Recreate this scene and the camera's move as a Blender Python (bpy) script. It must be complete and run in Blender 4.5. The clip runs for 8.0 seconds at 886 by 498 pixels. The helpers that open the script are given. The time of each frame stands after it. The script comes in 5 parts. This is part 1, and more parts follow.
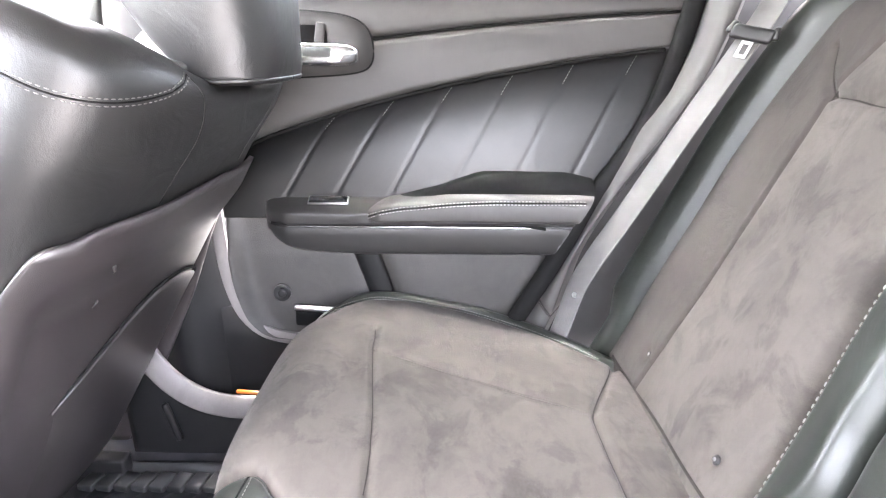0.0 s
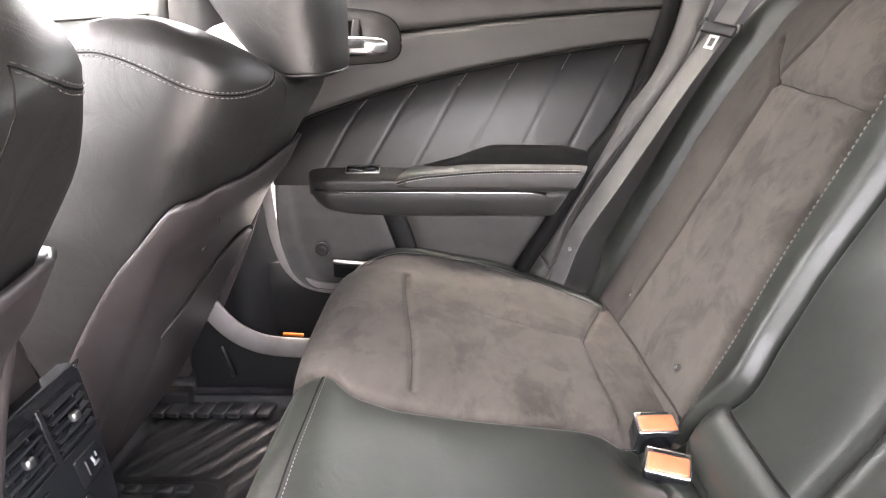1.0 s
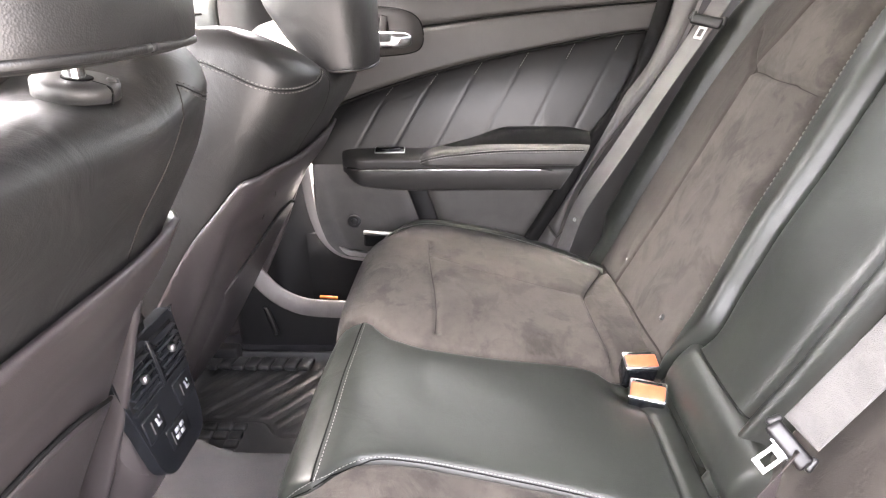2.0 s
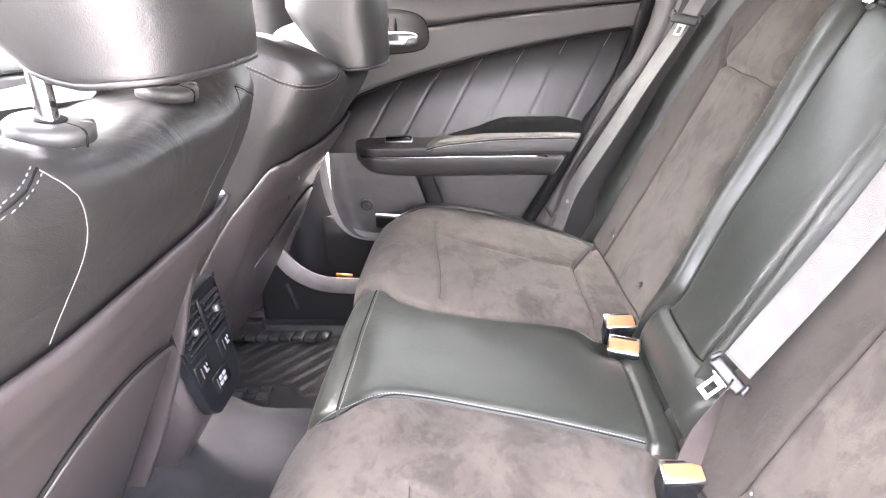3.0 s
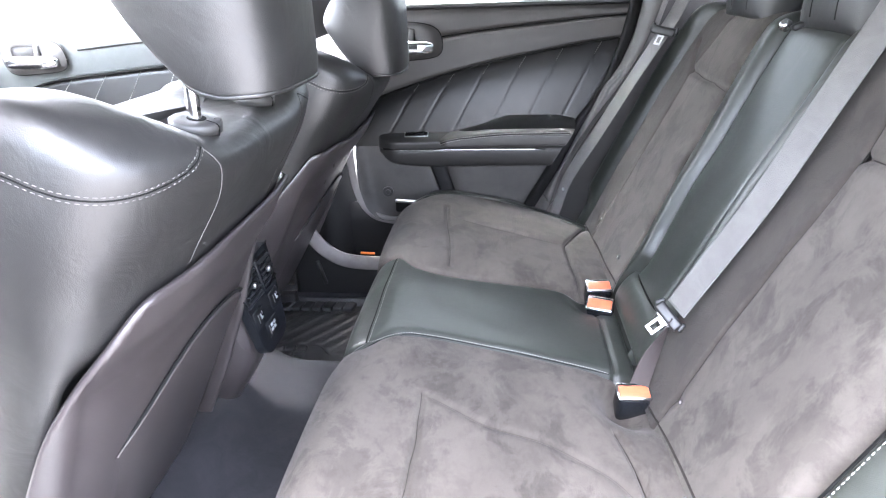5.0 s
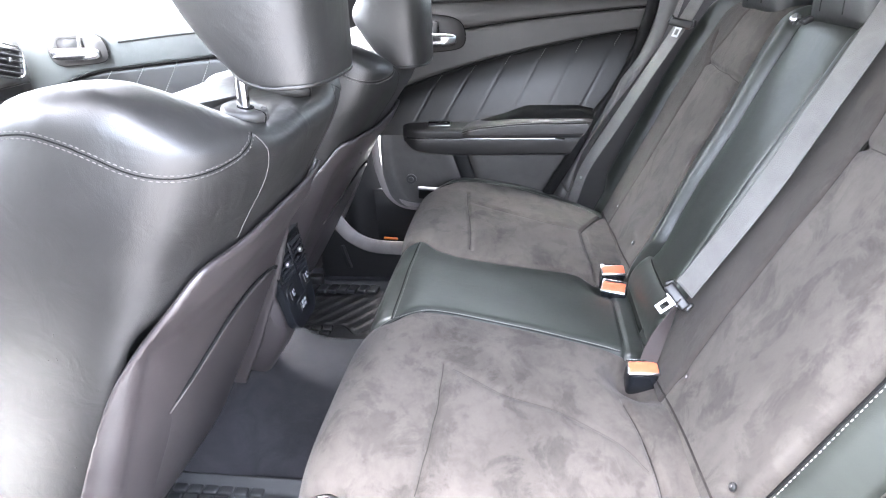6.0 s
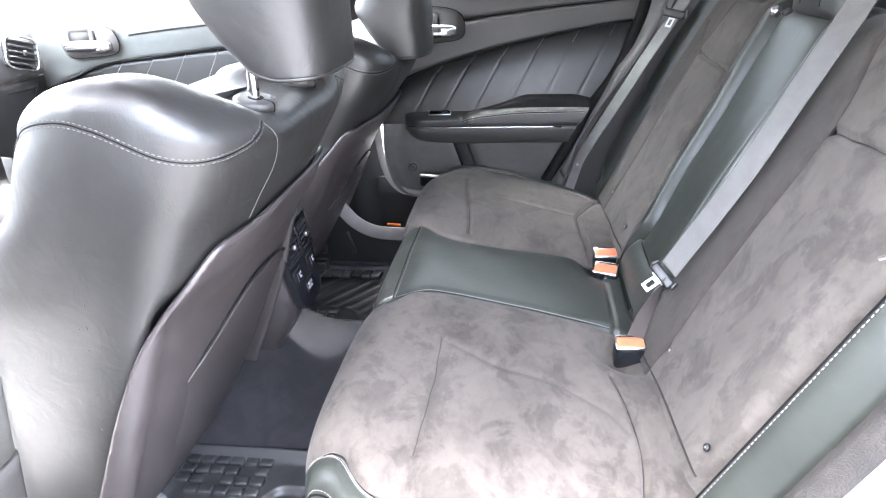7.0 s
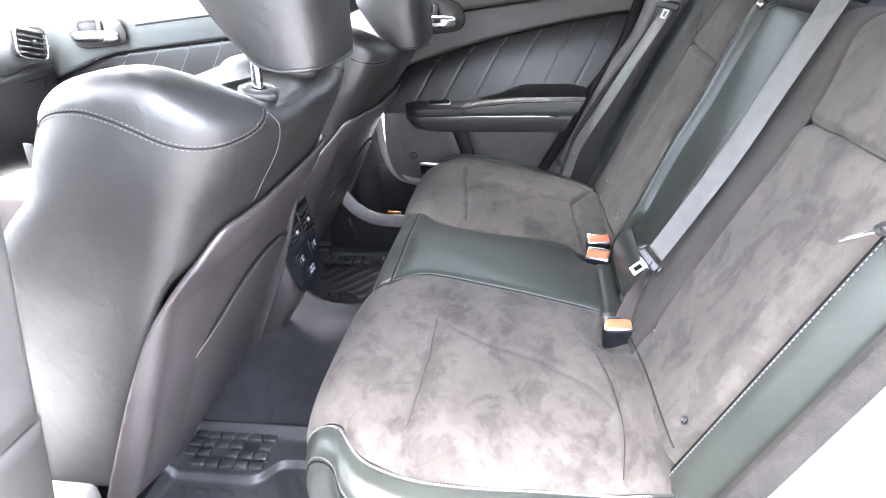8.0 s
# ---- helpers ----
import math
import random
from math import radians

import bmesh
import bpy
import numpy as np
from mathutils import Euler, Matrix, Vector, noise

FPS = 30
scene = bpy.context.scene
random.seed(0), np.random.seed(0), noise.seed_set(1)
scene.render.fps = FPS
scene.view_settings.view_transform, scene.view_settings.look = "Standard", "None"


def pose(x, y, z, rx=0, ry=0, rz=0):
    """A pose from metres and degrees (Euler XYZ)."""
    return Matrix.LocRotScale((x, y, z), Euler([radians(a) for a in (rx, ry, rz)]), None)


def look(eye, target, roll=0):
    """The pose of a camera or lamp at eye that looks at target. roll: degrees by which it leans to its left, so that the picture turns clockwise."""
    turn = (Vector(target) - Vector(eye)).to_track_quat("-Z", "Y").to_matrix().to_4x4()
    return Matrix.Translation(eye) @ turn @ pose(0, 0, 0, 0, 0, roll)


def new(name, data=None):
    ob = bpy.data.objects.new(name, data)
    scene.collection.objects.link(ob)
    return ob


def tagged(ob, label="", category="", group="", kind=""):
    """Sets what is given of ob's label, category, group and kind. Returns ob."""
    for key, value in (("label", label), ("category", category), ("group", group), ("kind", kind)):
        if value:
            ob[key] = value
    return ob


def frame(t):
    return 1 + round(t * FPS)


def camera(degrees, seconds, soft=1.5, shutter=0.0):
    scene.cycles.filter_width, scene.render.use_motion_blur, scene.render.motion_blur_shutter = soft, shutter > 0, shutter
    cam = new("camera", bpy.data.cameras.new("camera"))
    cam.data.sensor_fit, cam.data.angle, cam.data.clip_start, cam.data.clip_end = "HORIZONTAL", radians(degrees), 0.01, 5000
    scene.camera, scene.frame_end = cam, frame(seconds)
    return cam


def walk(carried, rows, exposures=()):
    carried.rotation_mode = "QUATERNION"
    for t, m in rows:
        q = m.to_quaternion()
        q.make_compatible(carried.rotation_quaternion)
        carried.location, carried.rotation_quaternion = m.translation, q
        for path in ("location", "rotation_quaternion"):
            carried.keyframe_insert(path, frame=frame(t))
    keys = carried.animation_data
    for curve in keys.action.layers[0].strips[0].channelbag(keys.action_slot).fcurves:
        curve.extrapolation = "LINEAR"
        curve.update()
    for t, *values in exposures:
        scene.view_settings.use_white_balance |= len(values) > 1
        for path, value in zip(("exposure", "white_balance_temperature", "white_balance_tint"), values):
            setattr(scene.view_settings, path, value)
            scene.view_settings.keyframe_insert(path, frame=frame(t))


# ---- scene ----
from mathutils.bvhtree import BVHTree

cam = camera(74.1, 8.0, 1.2)
PATH = [
    (0, (0.213, -0.303, 0.797), (0.166, 1.589, 0.151), -0.1),
    (0.5, (0.196, -0.404, 0.817), (0.163, 1.474, 0.131), 0.2),
    (1, (0.179, -0.503, 0.837), (0.137, 1.359, 0.109), -0.3),
    (1.5, (0.176, -0.586, 0.859), (0.107, 1.263, 0.101), -0.8),
    (2.8, (0.192, -0.781, 0.901), (0.062, 1.036, 0.075), -1.8),
    (3, (0.197, -0.808, 0.906), (0.067, 1.013, 0.089), -2.0),
    (3.5, (0.209, -0.866, 0.921), (0.059, 0.957, 0.112), -2.3),
    (4, (0.217, -0.926, 0.932), (0.048, 0.893, 0.119), -2.3),
    (4.5, (0.228, -0.985, 0.945), (0.062, 0.832, 0.126), -2.2),
    (5.8, (0.234, -1.105, 0.968), (-0.015, 0.692, 0.126), -2.6),
    (6, (0.235, -1.112, 0.97), (-0.019, 0.68, 0.12), -2.6),
    (6.5, (0.247, -1.143, 0.976), (-0.017, 0.641, 0.11), -2.8),
    (7, (0.257, -1.174, 0.983), (-0.014, 0.601, 0.103), -3.0),
    (7.5, (0.268, -1.197, 0.987), (-0.004, 0.572, 0.093), -3.0),
    (8, (0.28, -1.22, 0.994), (-0.004, 0.538, 0.084), -3.0),
]
walk(cam, [(t, look(eye, target, roll)) for t, eye, target, roll in PATH],
     [(0, 7.4, 6600, 16), (0.5, 7.02, 6800, 17), (1.0, 6.5, 7200, 18), (1.5, 6.5, 7200, 18), (3.0, 6.92, 6900, 20), (3.5, 6.72, 6600, 19), (4.5, 6.34, 6100, 15), (8, 6.15, 6200, 13)])

# world, sun, exposure
world = bpy.data.worlds.new("sky")
scene.world = world
world.use_nodes = True
wn = world.node_tree
sky = wn.nodes.new("ShaderNodeTexSky")
sky.sky_type = "NISHITA"
sky.sun_disc = False
sky.sun_elevation, sky.sun_rotation = radians(74), radians(318)
sky.air_density, sky.dust_density, sky.ozone_density = 1.0, 9.0, 0.6
bg = wn.nodes["Background"]
bg.inputs["Strength"].default_value = 0.15
haze = wn.nodes.new("ShaderNodeHueSaturation")
haze.inputs["Saturation"].default_value = 0.45
wn.links.new(sky.outputs["Color"], haze.inputs["Color"])
wn.links.new(haze.outputs["Color"], bg.inputs["Color"])

sun = new("sun", bpy.data.lights.new("sun", "SUN"))
sun.data.energy, sun.data.angle, sun.data.color = 0.5, radians(20), (1.0, 0.97, 0.93)
sun.matrix_world = look((-0.8, 0.9, 4.2), (0, 0, 0))


# ---- materials ----
def material(name, colour, rough=0.5, metal=0.0, second=None, scale=8.0, mix=(0.4, 0.6), grain=600.0, bump=0.1,
             cells=False, sheen=0.0, spec=0.5, fine=None, coat=0.0, stretch=(1, 1, 1), warp=0.9, creases=0.0):
    """A surface with a coarse mottling between two colours, a fine grain in colour and a fine relief."""
    m = bpy.data.materials.new(name)
    m.use_nodes = True
    t = m.node_tree
    b = t.nodes["Principled BSDF"]
    b.inputs["Roughness"].default_value, b.inputs["Metallic"].default_value = rough, metal
    b.inputs["Sheen Weight"].default_value, b.inputs["Specular IOR Level"].default_value = sheen, spec
    b.inputs["Sheen Roughness"].default_value = 0.45
    b.inputs["Coat Weight"].default_value, b.inputs["Coat Roughness"].default_value = coat, 0.27
    co = t.nodes.new("ShaderNodeTexCoord")
    mp = t.nodes.new("ShaderNodeMapping")
    mp.inputs["Scale"].default_value = stretch
    t.links.new(co.outputs["Object"], mp.inputs["Vector"])
    n1 = t.nodes.new("ShaderNodeTexNoise")
    n1.inputs["Scale"].default_value, n1.inputs["Detail"].default_value, n1.inputs["Distortion"].default_value = scale, 8.0, warp
    n1.inputs["Roughness"].default_value = 0.68
    t.links.new(mp.outputs["Vector"], n1.inputs["Vector"])
    ramp = t.nodes.new("ShaderNodeMapRange")
    ramp.inputs["From Min"].default_value, ramp.inputs["From Max"].default_value = mix
    t.links.new(n1.outputs["Fac"], ramp.inputs["Value"])
    n2 = t.nodes.new("ShaderNodeTexNoise")
    n2.inputs["Scale"].default_value, n2.inputs["Detail"].default_value = grain, 2.0
    t.links.new(mp.outputs["Vector"], n2.inputs["Vector"])
    two = t.nodes.new("ShaderNodeMix")
    two.data_type = "RGBA"
    two.inputs["A"].default_value = (*colour, 1)
    two.inputs["B"].default_value = (*(second or [c * 0.82 for c in colour]), 1)
    t.links.new(ramp.outputs["Result"], two.inputs["Factor"])
    three = t.nodes.new("ShaderNodeMix")
    three.data_type, three.blend_type = "RGBA", "MULTIPLY"
    three.inputs["Factor"].default_value = fine if fine is not None else 0.25
    t.links.new(two.outputs["Result"], three.inputs["A"])
    t.links.new(n2.outputs["Color"], three.inputs["B"])
    bw = t.nodes.new("ShaderNodeMapRange")
    bw.inputs["To Min"].default_value, bw.inputs["To Max"].default_value = 0.5, 1.5
    t.links.new(n2.outputs["Fac"], bw.inputs["Value"])
    t.links.new(bw.outputs["Result"], three.inputs["B"])
    t.links.new(three.outputs["Result"], b.inputs["Base Color"])
    rr = t.nodes.new("ShaderNodeMapRange")
    rr.inputs["To Min"].default_value, rr.inputs["To Max"].default_value = max(rough - 0.07, 0.03), min(rough + 0.07, 1)
    t.links.new(n1.outputs["Fac"], rr.inputs["Value"])
    t.links.new(rr.outputs["Result"], b.inputs["Roughness"])
    if bump:
        bp = t.nodes.new("ShaderNodeBump")
        bp.inputs["Strength"].default_value, bp.inputs["Distance"].default_value = bump, 0.002
        if cells:
            vo = t.nodes.new("ShaderNodeTexVoronoi")
            vo.inputs["Scale"].default_value = grain
            t.links.new(mp.outputs["Vector"], vo.inputs["Vector"])
            t.links.new(vo.outputs["Distance"], bp.inputs["Height"])
        else:
            t.links.new(n2.outputs["Fac"], bp.inputs["Height"])
        t.links.new(bp.outputs["Normal"], b.inputs["Normal"])
        if creases:
            n3 = t.nodes.new("ShaderNodeTexNoise")
            n3.inputs["Scale"].default_value, n3.inputs["Detail"].default_value, n3.inputs["Distortion"].default_value = 16.0, 4.0, 1.5
            t.links.new(mp.outputs["Vector"], n3.inputs["Vector"])
            soft_bump = t.nodes.new("ShaderNodeBump")
            soft_bump.inputs["Strength"].default_value, soft_bump.inputs["Distance"].default_value = creases, 0.01
            t.links.new(n3.outputs["Fac"], soft_bump.inputs["Height"])
            t.links.new(soft_bump.outputs["Normal"], bp.inputs["Normal"])
    return m


def suede(name, light, dark, stretch=(1, 0.7, 1)):
    """Brushed suede: nap that lies two ways in patches with soft and sharp borders, small smudges and a fine fibre."""
    m = bpy.data.materials.new(name)
    m.use_nodes = True
    t = m.node_tree
    b = t.nodes["Principled BSDF"]
    b.inputs["Roughness"].default_value, b.inputs["Specular IOR Level"].default_value = 0.95, 0.15
    b.inputs["Sheen Weight"].default_value, b.inputs["Sheen Roughness"].default_value = 0.06, 0.45
    co = t.nodes.new("ShaderNodeTexCoord")
    mp = t.nodes.new("ShaderNodeMapping")
    mp.inputs["Scale"].default_value = stretch
    t.links.new(co.outputs["Object"], mp.inputs["Vector"])

    def cloud(scale, detail, warp, lo, hi, rough=0.6):
        nt = t.nodes.new("ShaderNodeTexNoise")
        nt.inputs["Scale"].default_value, nt.inputs["Detail"].default_value = scale, detail
        nt.inputs["Distortion"].default_value, nt.inputs["Roughness"].default_value = warp, rough
        t.links.new(mp.outputs["Vector"], nt.inputs["Vector"])
        r = t.nodes.new("ShaderNodeMapRange")
        r.interpolation_type = "SMOOTHSTEP"
        r.inputs["From Min"].default_value, r.inputs["From Max"].default_value = lo, hi
        t.links.new(nt.outputs["Fac"], r.inputs["Value"])
        return nt, r.outputs["Result"]

    def sums(a, b2, ka, kb):
        x, y = t.nodes.new("ShaderNodeMath"), t.nodes.new("ShaderNodeMath")
        x.operation, y.operation = "MULTIPLY", "MULTIPLY_ADD"
        x.inputs[1].default_value, y.inputs[1].default_value = kb, ka
        t.links.new(b2, x.inputs[0])
        t.links.new(a, y.inputs[0])
        t.links.new(x.outputs[0], y.inputs[2])
        return y.outputs[0]
    _, broad = cloud(6.5, 5.0, 0.3, 0.42, 0.60)
    _, patch = cloud(15.0, 9.0, 0.45, 0.48, 0.58, 0.66)
    _, smudge = cloud(42.0, 6.0, 0.4, 0.44, 0.64, 0.7)
    fibre, _ = cloud(1500.0, 2.0, 0.0, 0.0, 1.0)
    nap = sums(sums(broad, patch, 0.40, 0.42), smudge, 1.0, 0.22)
    two = t.nodes.new("ShaderNodeMix")
    two.data_type = "RGBA"
    two.inputs["A"].default_value, two.inputs["B"].default_value = (*light, 1), (*dark, 1)
    t.links.new(nap, two.inputs["Factor"])
    g = t.nodes.new("ShaderNodeMapRange")
    g.inputs["To Min"].default_value, g.inputs["To Max"].default_value = 0.62, 1.38
    t.links.new(fibre.outputs["Fac"], g.inputs["Value"])
    mul = t.nodes.new("ShaderNodeMix")
    mul.data_type, mul.blend_type = "RGBA", "MULTIPLY"
    mul.inputs["Factor"].default_value = 0.7
    t.links.new(two.outputs["Result"], mul.inputs["A"])
    t.links.new(g.outputs["Result"], mul.inputs["B"])
    t.links.new(mul.outputs["Result"], b.inputs["Base Color"])
    bp = t.nodes.new("ShaderNodeBump")
    bp.inputs["Strength"].default_value, bp.inputs["Distance"].default_value = 0.3, 0.002
    t.links.new(fibre.outputs["Fac"], bp.inputs["Height"])
    soft = t.nodes.new("ShaderNodeBump")
    soft.inputs["Strength"].default_value, soft.inputs["Distance"].default_value = 0.16, 0.008
    t.links.new(patch, soft.inputs["Height"])
    t.links.new(soft.outputs["Normal"], bp.inputs["Normal"])
    t.links.new(bp.outputs["Normal"], b.inputs["Normal"])
    return m


LEATHER = material("black_leather", (0.010, 0.0098, 0.0096), 0.44, second=(0.015, 0.0145, 0.0141), scale=5, grain=900, bump=0.09, cells=True, spec=0.75, creases=0.14)
DOOR_LEATHER = material("door_black_leather", (0.0075, 0.0075, 0.008), 0.33, second=(0.011, 0.0105, 0.010), scale=5, grain=900, bump=0.08, cells=True, spec=0.36)
THREAD_FINE = material("fine_grey_thread", (0.34, 0.33, 0.32), 0.8, scale=60, grain=3000, bump=0.3)
LEATHER_REAR = material("green_black_leather", (0.020, 0.0222, 0.0195), 0.36, second=(0.026, 0.029, 0.025), scale=4, grain=900, bump=0.07, cells=True, spec=0.40, coat=0.0, creases=0.08)
SUEDE = suede("grey_suede", (0.070, 0.0612, 0.0538), (0.0315, 0.0274, 0.0241))
SUEDE_DARK = suede("dark_grey_suede", (0.078, 0.0694, 0.0618), (0.037, 0.0327, 0.0293), (0.75, 1, 0.75))
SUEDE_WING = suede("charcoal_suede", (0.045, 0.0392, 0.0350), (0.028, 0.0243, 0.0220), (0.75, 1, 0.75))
SHELL = material("moulded_plastic", (0.032, 0.0268, 0.0275), 0.36, second=(0.041, 0.035, 0.0355), scale=6, grain=1300, bump=0.12, cells=True, spec=0.8)
TRIM = material("door_trim_vinyl", (0.036, 0.0340, 0.0325), 0.52, second=(0.044, 0.0415, 0.0395), scale=5, grain=1400, bump=0.15, cells=True)
COLLAR = material("collar_plastic", (0.045, 0.044, 0.043), 0.45, scale=6, grain=1200, bump=0.1, cells=True)
ARM = material("armrest_vinyl", (0.017, 0.0165, 0.016), 0.42, second=(0.021, 0.020, 0.0195), scale=6, grain=1200, bump=0.14, cells=True)
DARK = material("black_plastic", (0.012, 0.012, 0.0125), 0.38, scale=6, grain=1200, bump=0.12, cells=True)
GLOSS = material("gloss_black_plastic", (0.010, 0.011, 0.013), 0.16, scale=6, grain=300, bump=0.0)
CHROME = material("chrome", (0.80, 0.80, 0.80), 0.14, metal=1.0, scale=10, grain=400, bump=0.0, fine=0.05)
STEEL = material("brushed_steel", (0.46, 0.46, 0.46), 0.3, metal=1.0, scale=10, grain=500, bump=0.03, fine=0.1)
BELT = material("belt_webbing", (0.102, 0.098, 0.095), 0.75, scale=20, grain=1000, bump=0.5, fine=0.5, sheen=0.2)
BELT_DARK = material("dark_belt_webbing", (0.030, 0.023, 0.022), 0.75, scale=20, grain=1000, bump=0.5, fine=0.5)
THREAD = material("white_thread", (0.27, 0.26, 0.245), 0.8, scale=60, grain=3000, bump=0.3)
THREAD_DIM = material("grey_thread", (0.105, 0.10, 0.096), 0.8, scale=60, grain=3000, bump=0.3)
TRIM_LOW = material("scuffed_lower_trim", (0.025, 0.0235, 0.022), 0.55, second=(0.040, 0.037, 0.0345), scale=14, mix=(0.36, 0.68), grain=900, bump=0.3, cells=True)
SEAM = material("black_rubber_cord", (0.006, 0.006, 0.006), 0.85, scale=20, grain=2000, bump=0.1, spec=0.15)
CARPET = material("charcoal_carpet", (0.019, 0.019, 0.022), 1.0, second=(0.026, 0.0255, 0.0285), scale=14, grain=900, bump=0.9, sheen=0.08, fine=0.8, spec=0.08)
SEWN = material("dark_sewn_seam", (0.027, 0.0235, 0.0215), 0.95, scale=60, grain=3000, bump=0.2, spec=0.1)
RUBBER = material("black_rubber", (0.020, 0.021, 0.023), 0.40, second=(0.034, 0.035, 0.036), scale=10, grain=700, bump=0.2)
GREYTRIM = material("light_grey_trim", (0.165, 0.152, 0.146), 0.6, scale=6, grain=900, bump=0.15)
PILLAR = material("grey_pillar_trim", (0.078, 0.075, 0.072), 0.55, scale=6, grain=900, bump=0.15)
FUZZY = material("flocked_door_seal", (0.016, 0.0138, 0.0115), 1.0, second=(0.007, 0.0058, 0.0048), scale=45, mix=(0.38, 0.62), grain=700, bump=0.9, fine=0.6, stretch=(0.5, 1, 0.5))
BUCKLE_RED = material("orange_red_button", (0.60, 0.135, 0.065), 0.35, scale=20, grain=300, bump=0.02, fine=0.1)
# orange of a small patch of sunlight, put into a material
SUN_PATCH = material("sun_patch_orange", (0.55, 0.15, 0.03), 0.25, scale=20, grain=300, bump=0.0, fine=0.1)
PAINT = material("white_car_paint", (0.78, 0.78, 0.77), 0.3, scale=3, grain=900, bump=0.0, fine=0.05, coat=0.6)
HEADLINER = material("grey_headliner_cloth", (0.28, 0.275, 0.268), 0.95, scale=6, grain=900, bump=0.3)
CONCRETE = material("grey_asphalt", (0.085, 0.084, 0.082), 0.9, second=(0.062, 0.061, 0.060), scale=1.5, grain=60, bump=0.3)
WHITE_INK = material("white_ink", (0.33, 0.34, 0.36), 0.5, scale=20, grain=300, bump=0.0, fine=0.05)
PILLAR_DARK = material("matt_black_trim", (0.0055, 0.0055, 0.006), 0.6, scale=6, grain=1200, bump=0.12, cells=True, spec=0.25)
DASH = material("dash_vinyl", (0.060, 0.066, 0.064), 0.5, scale=5, grain=900, bump=0.2, cells=True)


def glass_material(name, colour):
    m = bpy.data.materials.new(name)
    m.use_nodes = True
    b = m.node_tree.nodes["Principled BSDF"]
    b.inputs["Base Color"].default_value = (*colour, 1)
    b.inputs["Roughness"].default_value, b.inputs["Transmission Weight"].default_value, b.inputs["IOR"].default_value = 0.02, 1.0, 1.05
    return m


GLASS = glass_material("clear_glass", (0.86, 0.92, 0.91))
TINTED = glass_material("tinted_glass", (0.09, 0.10, 0.10))
TINTED_SIDE = glass_material("light_tinted_glass", (0.16, 0.175, 0.175))


# ---- shape helpers ----
def root(name, place, label="", category="", group="", kind=""):
    """An empty at a thing's base."""
    ob = new(name)
    ob.location = place
    ob.empty_display_size = 0.05
    return tagged(ob, label, category, group, kind)


def part(name, bm, mat, parent=None, label="", smooth=True):
    """Links a bmesh, in world metres, as one mesh object under a thing or a part."""
    me = bpy.data.meshes.new(name)
    bmesh.ops.recalc_face_normals(bm, faces=bm.faces)
    bm.to_mesh(me)
    bm.free()
    me.materials.append(mat)
    for p in me.polygons:
        p.use_smooth = smooth
    ob = new(name, me)
    if parent is not None:
        top = parent
        while top.parent:
            top = top.parent
        ob.parent = parent
        if parent is top and top.type == "EMPTY":
            ob.matrix_parent_inverse = Matrix.Translation(-Vector(top.location))
    if label:
        tagged(ob, label)
    return ob


def whole(name, bm, mat, label, category, group="", kind="", smooth=True):
    return tagged(part(name, bm, mat, None, "", smooth), label, category, group, kind)


def curve_at(xs, ys, x):
    """A smooth curve through a few given pairs (monotone cubic)."""
    xs, ys = np.asarray(xs, float), np.asarray(ys, float)
    if x <= xs[0]:
        return float(ys[0])
    if x >= xs[-1]:
        return float(ys[-1])
    h, d = np.diff(xs), np.diff(ys) / np.diff(xs)
    s = np.zeros(len(xs))
    s[0], s[-1] = d[0], d[-1]
    for k in range(1, len(xs) - 1):
        s[k] = 0 if d[k - 1] * d[k] <= 0 else 2 * d[k - 1] * d[k] / (d[k - 1] + d[k])
    k = int(np.searchsorted(xs, x) - 1)
    u = (x - xs[k]) / h[k]
    return float((1 + 2 * u) * (1 - u) ** 2 * ys[k] + u * (1 - u) ** 2 * h[k] * s[k]
                 + u * u * (3 - 2 * u) * ys[k + 1] + u * u * (u - 1) * h[k] * s[k + 1])


def spline(points, n):
    """n places along a smooth line through a few points, evenly spaced."""
    p = [Vector(q) for q in points]
    p = [2 * p[0] - p[1], *p, 2 * p[-1] - p[-2]]
    out = []
    for k in range(1, len(p) - 2):
        for j in range(12):
            u = j / 12
            out.append(0.5 * ((2 * p[k]) + (p[k + 1] - p[k - 1]) * u + (2 * p[k - 1] - 5 * p[k] + 4 * p[k + 1] - p[k + 2]) * u * u
                              + (3 * p[k] - p[k - 1] - 3 * p[k + 1] + p[k + 2]) * u ** 3))
    out.append(p[-2])
    run = [0.0]
    for a, b in zip(out, out[1:]):
        run.append(run[-1] + (b - a).length)
    res, k = [], 0
    for j in range(n):
        s = run[-1] * j / (n - 1)
        while k < len(run) - 2 and run[k + 1] < s:
            k += 1
        u = (s - run[k]) / max(run[k + 1] - run[k], 1e-9)
        res.append(out[k].lerp(out[k + 1], u))
    return res


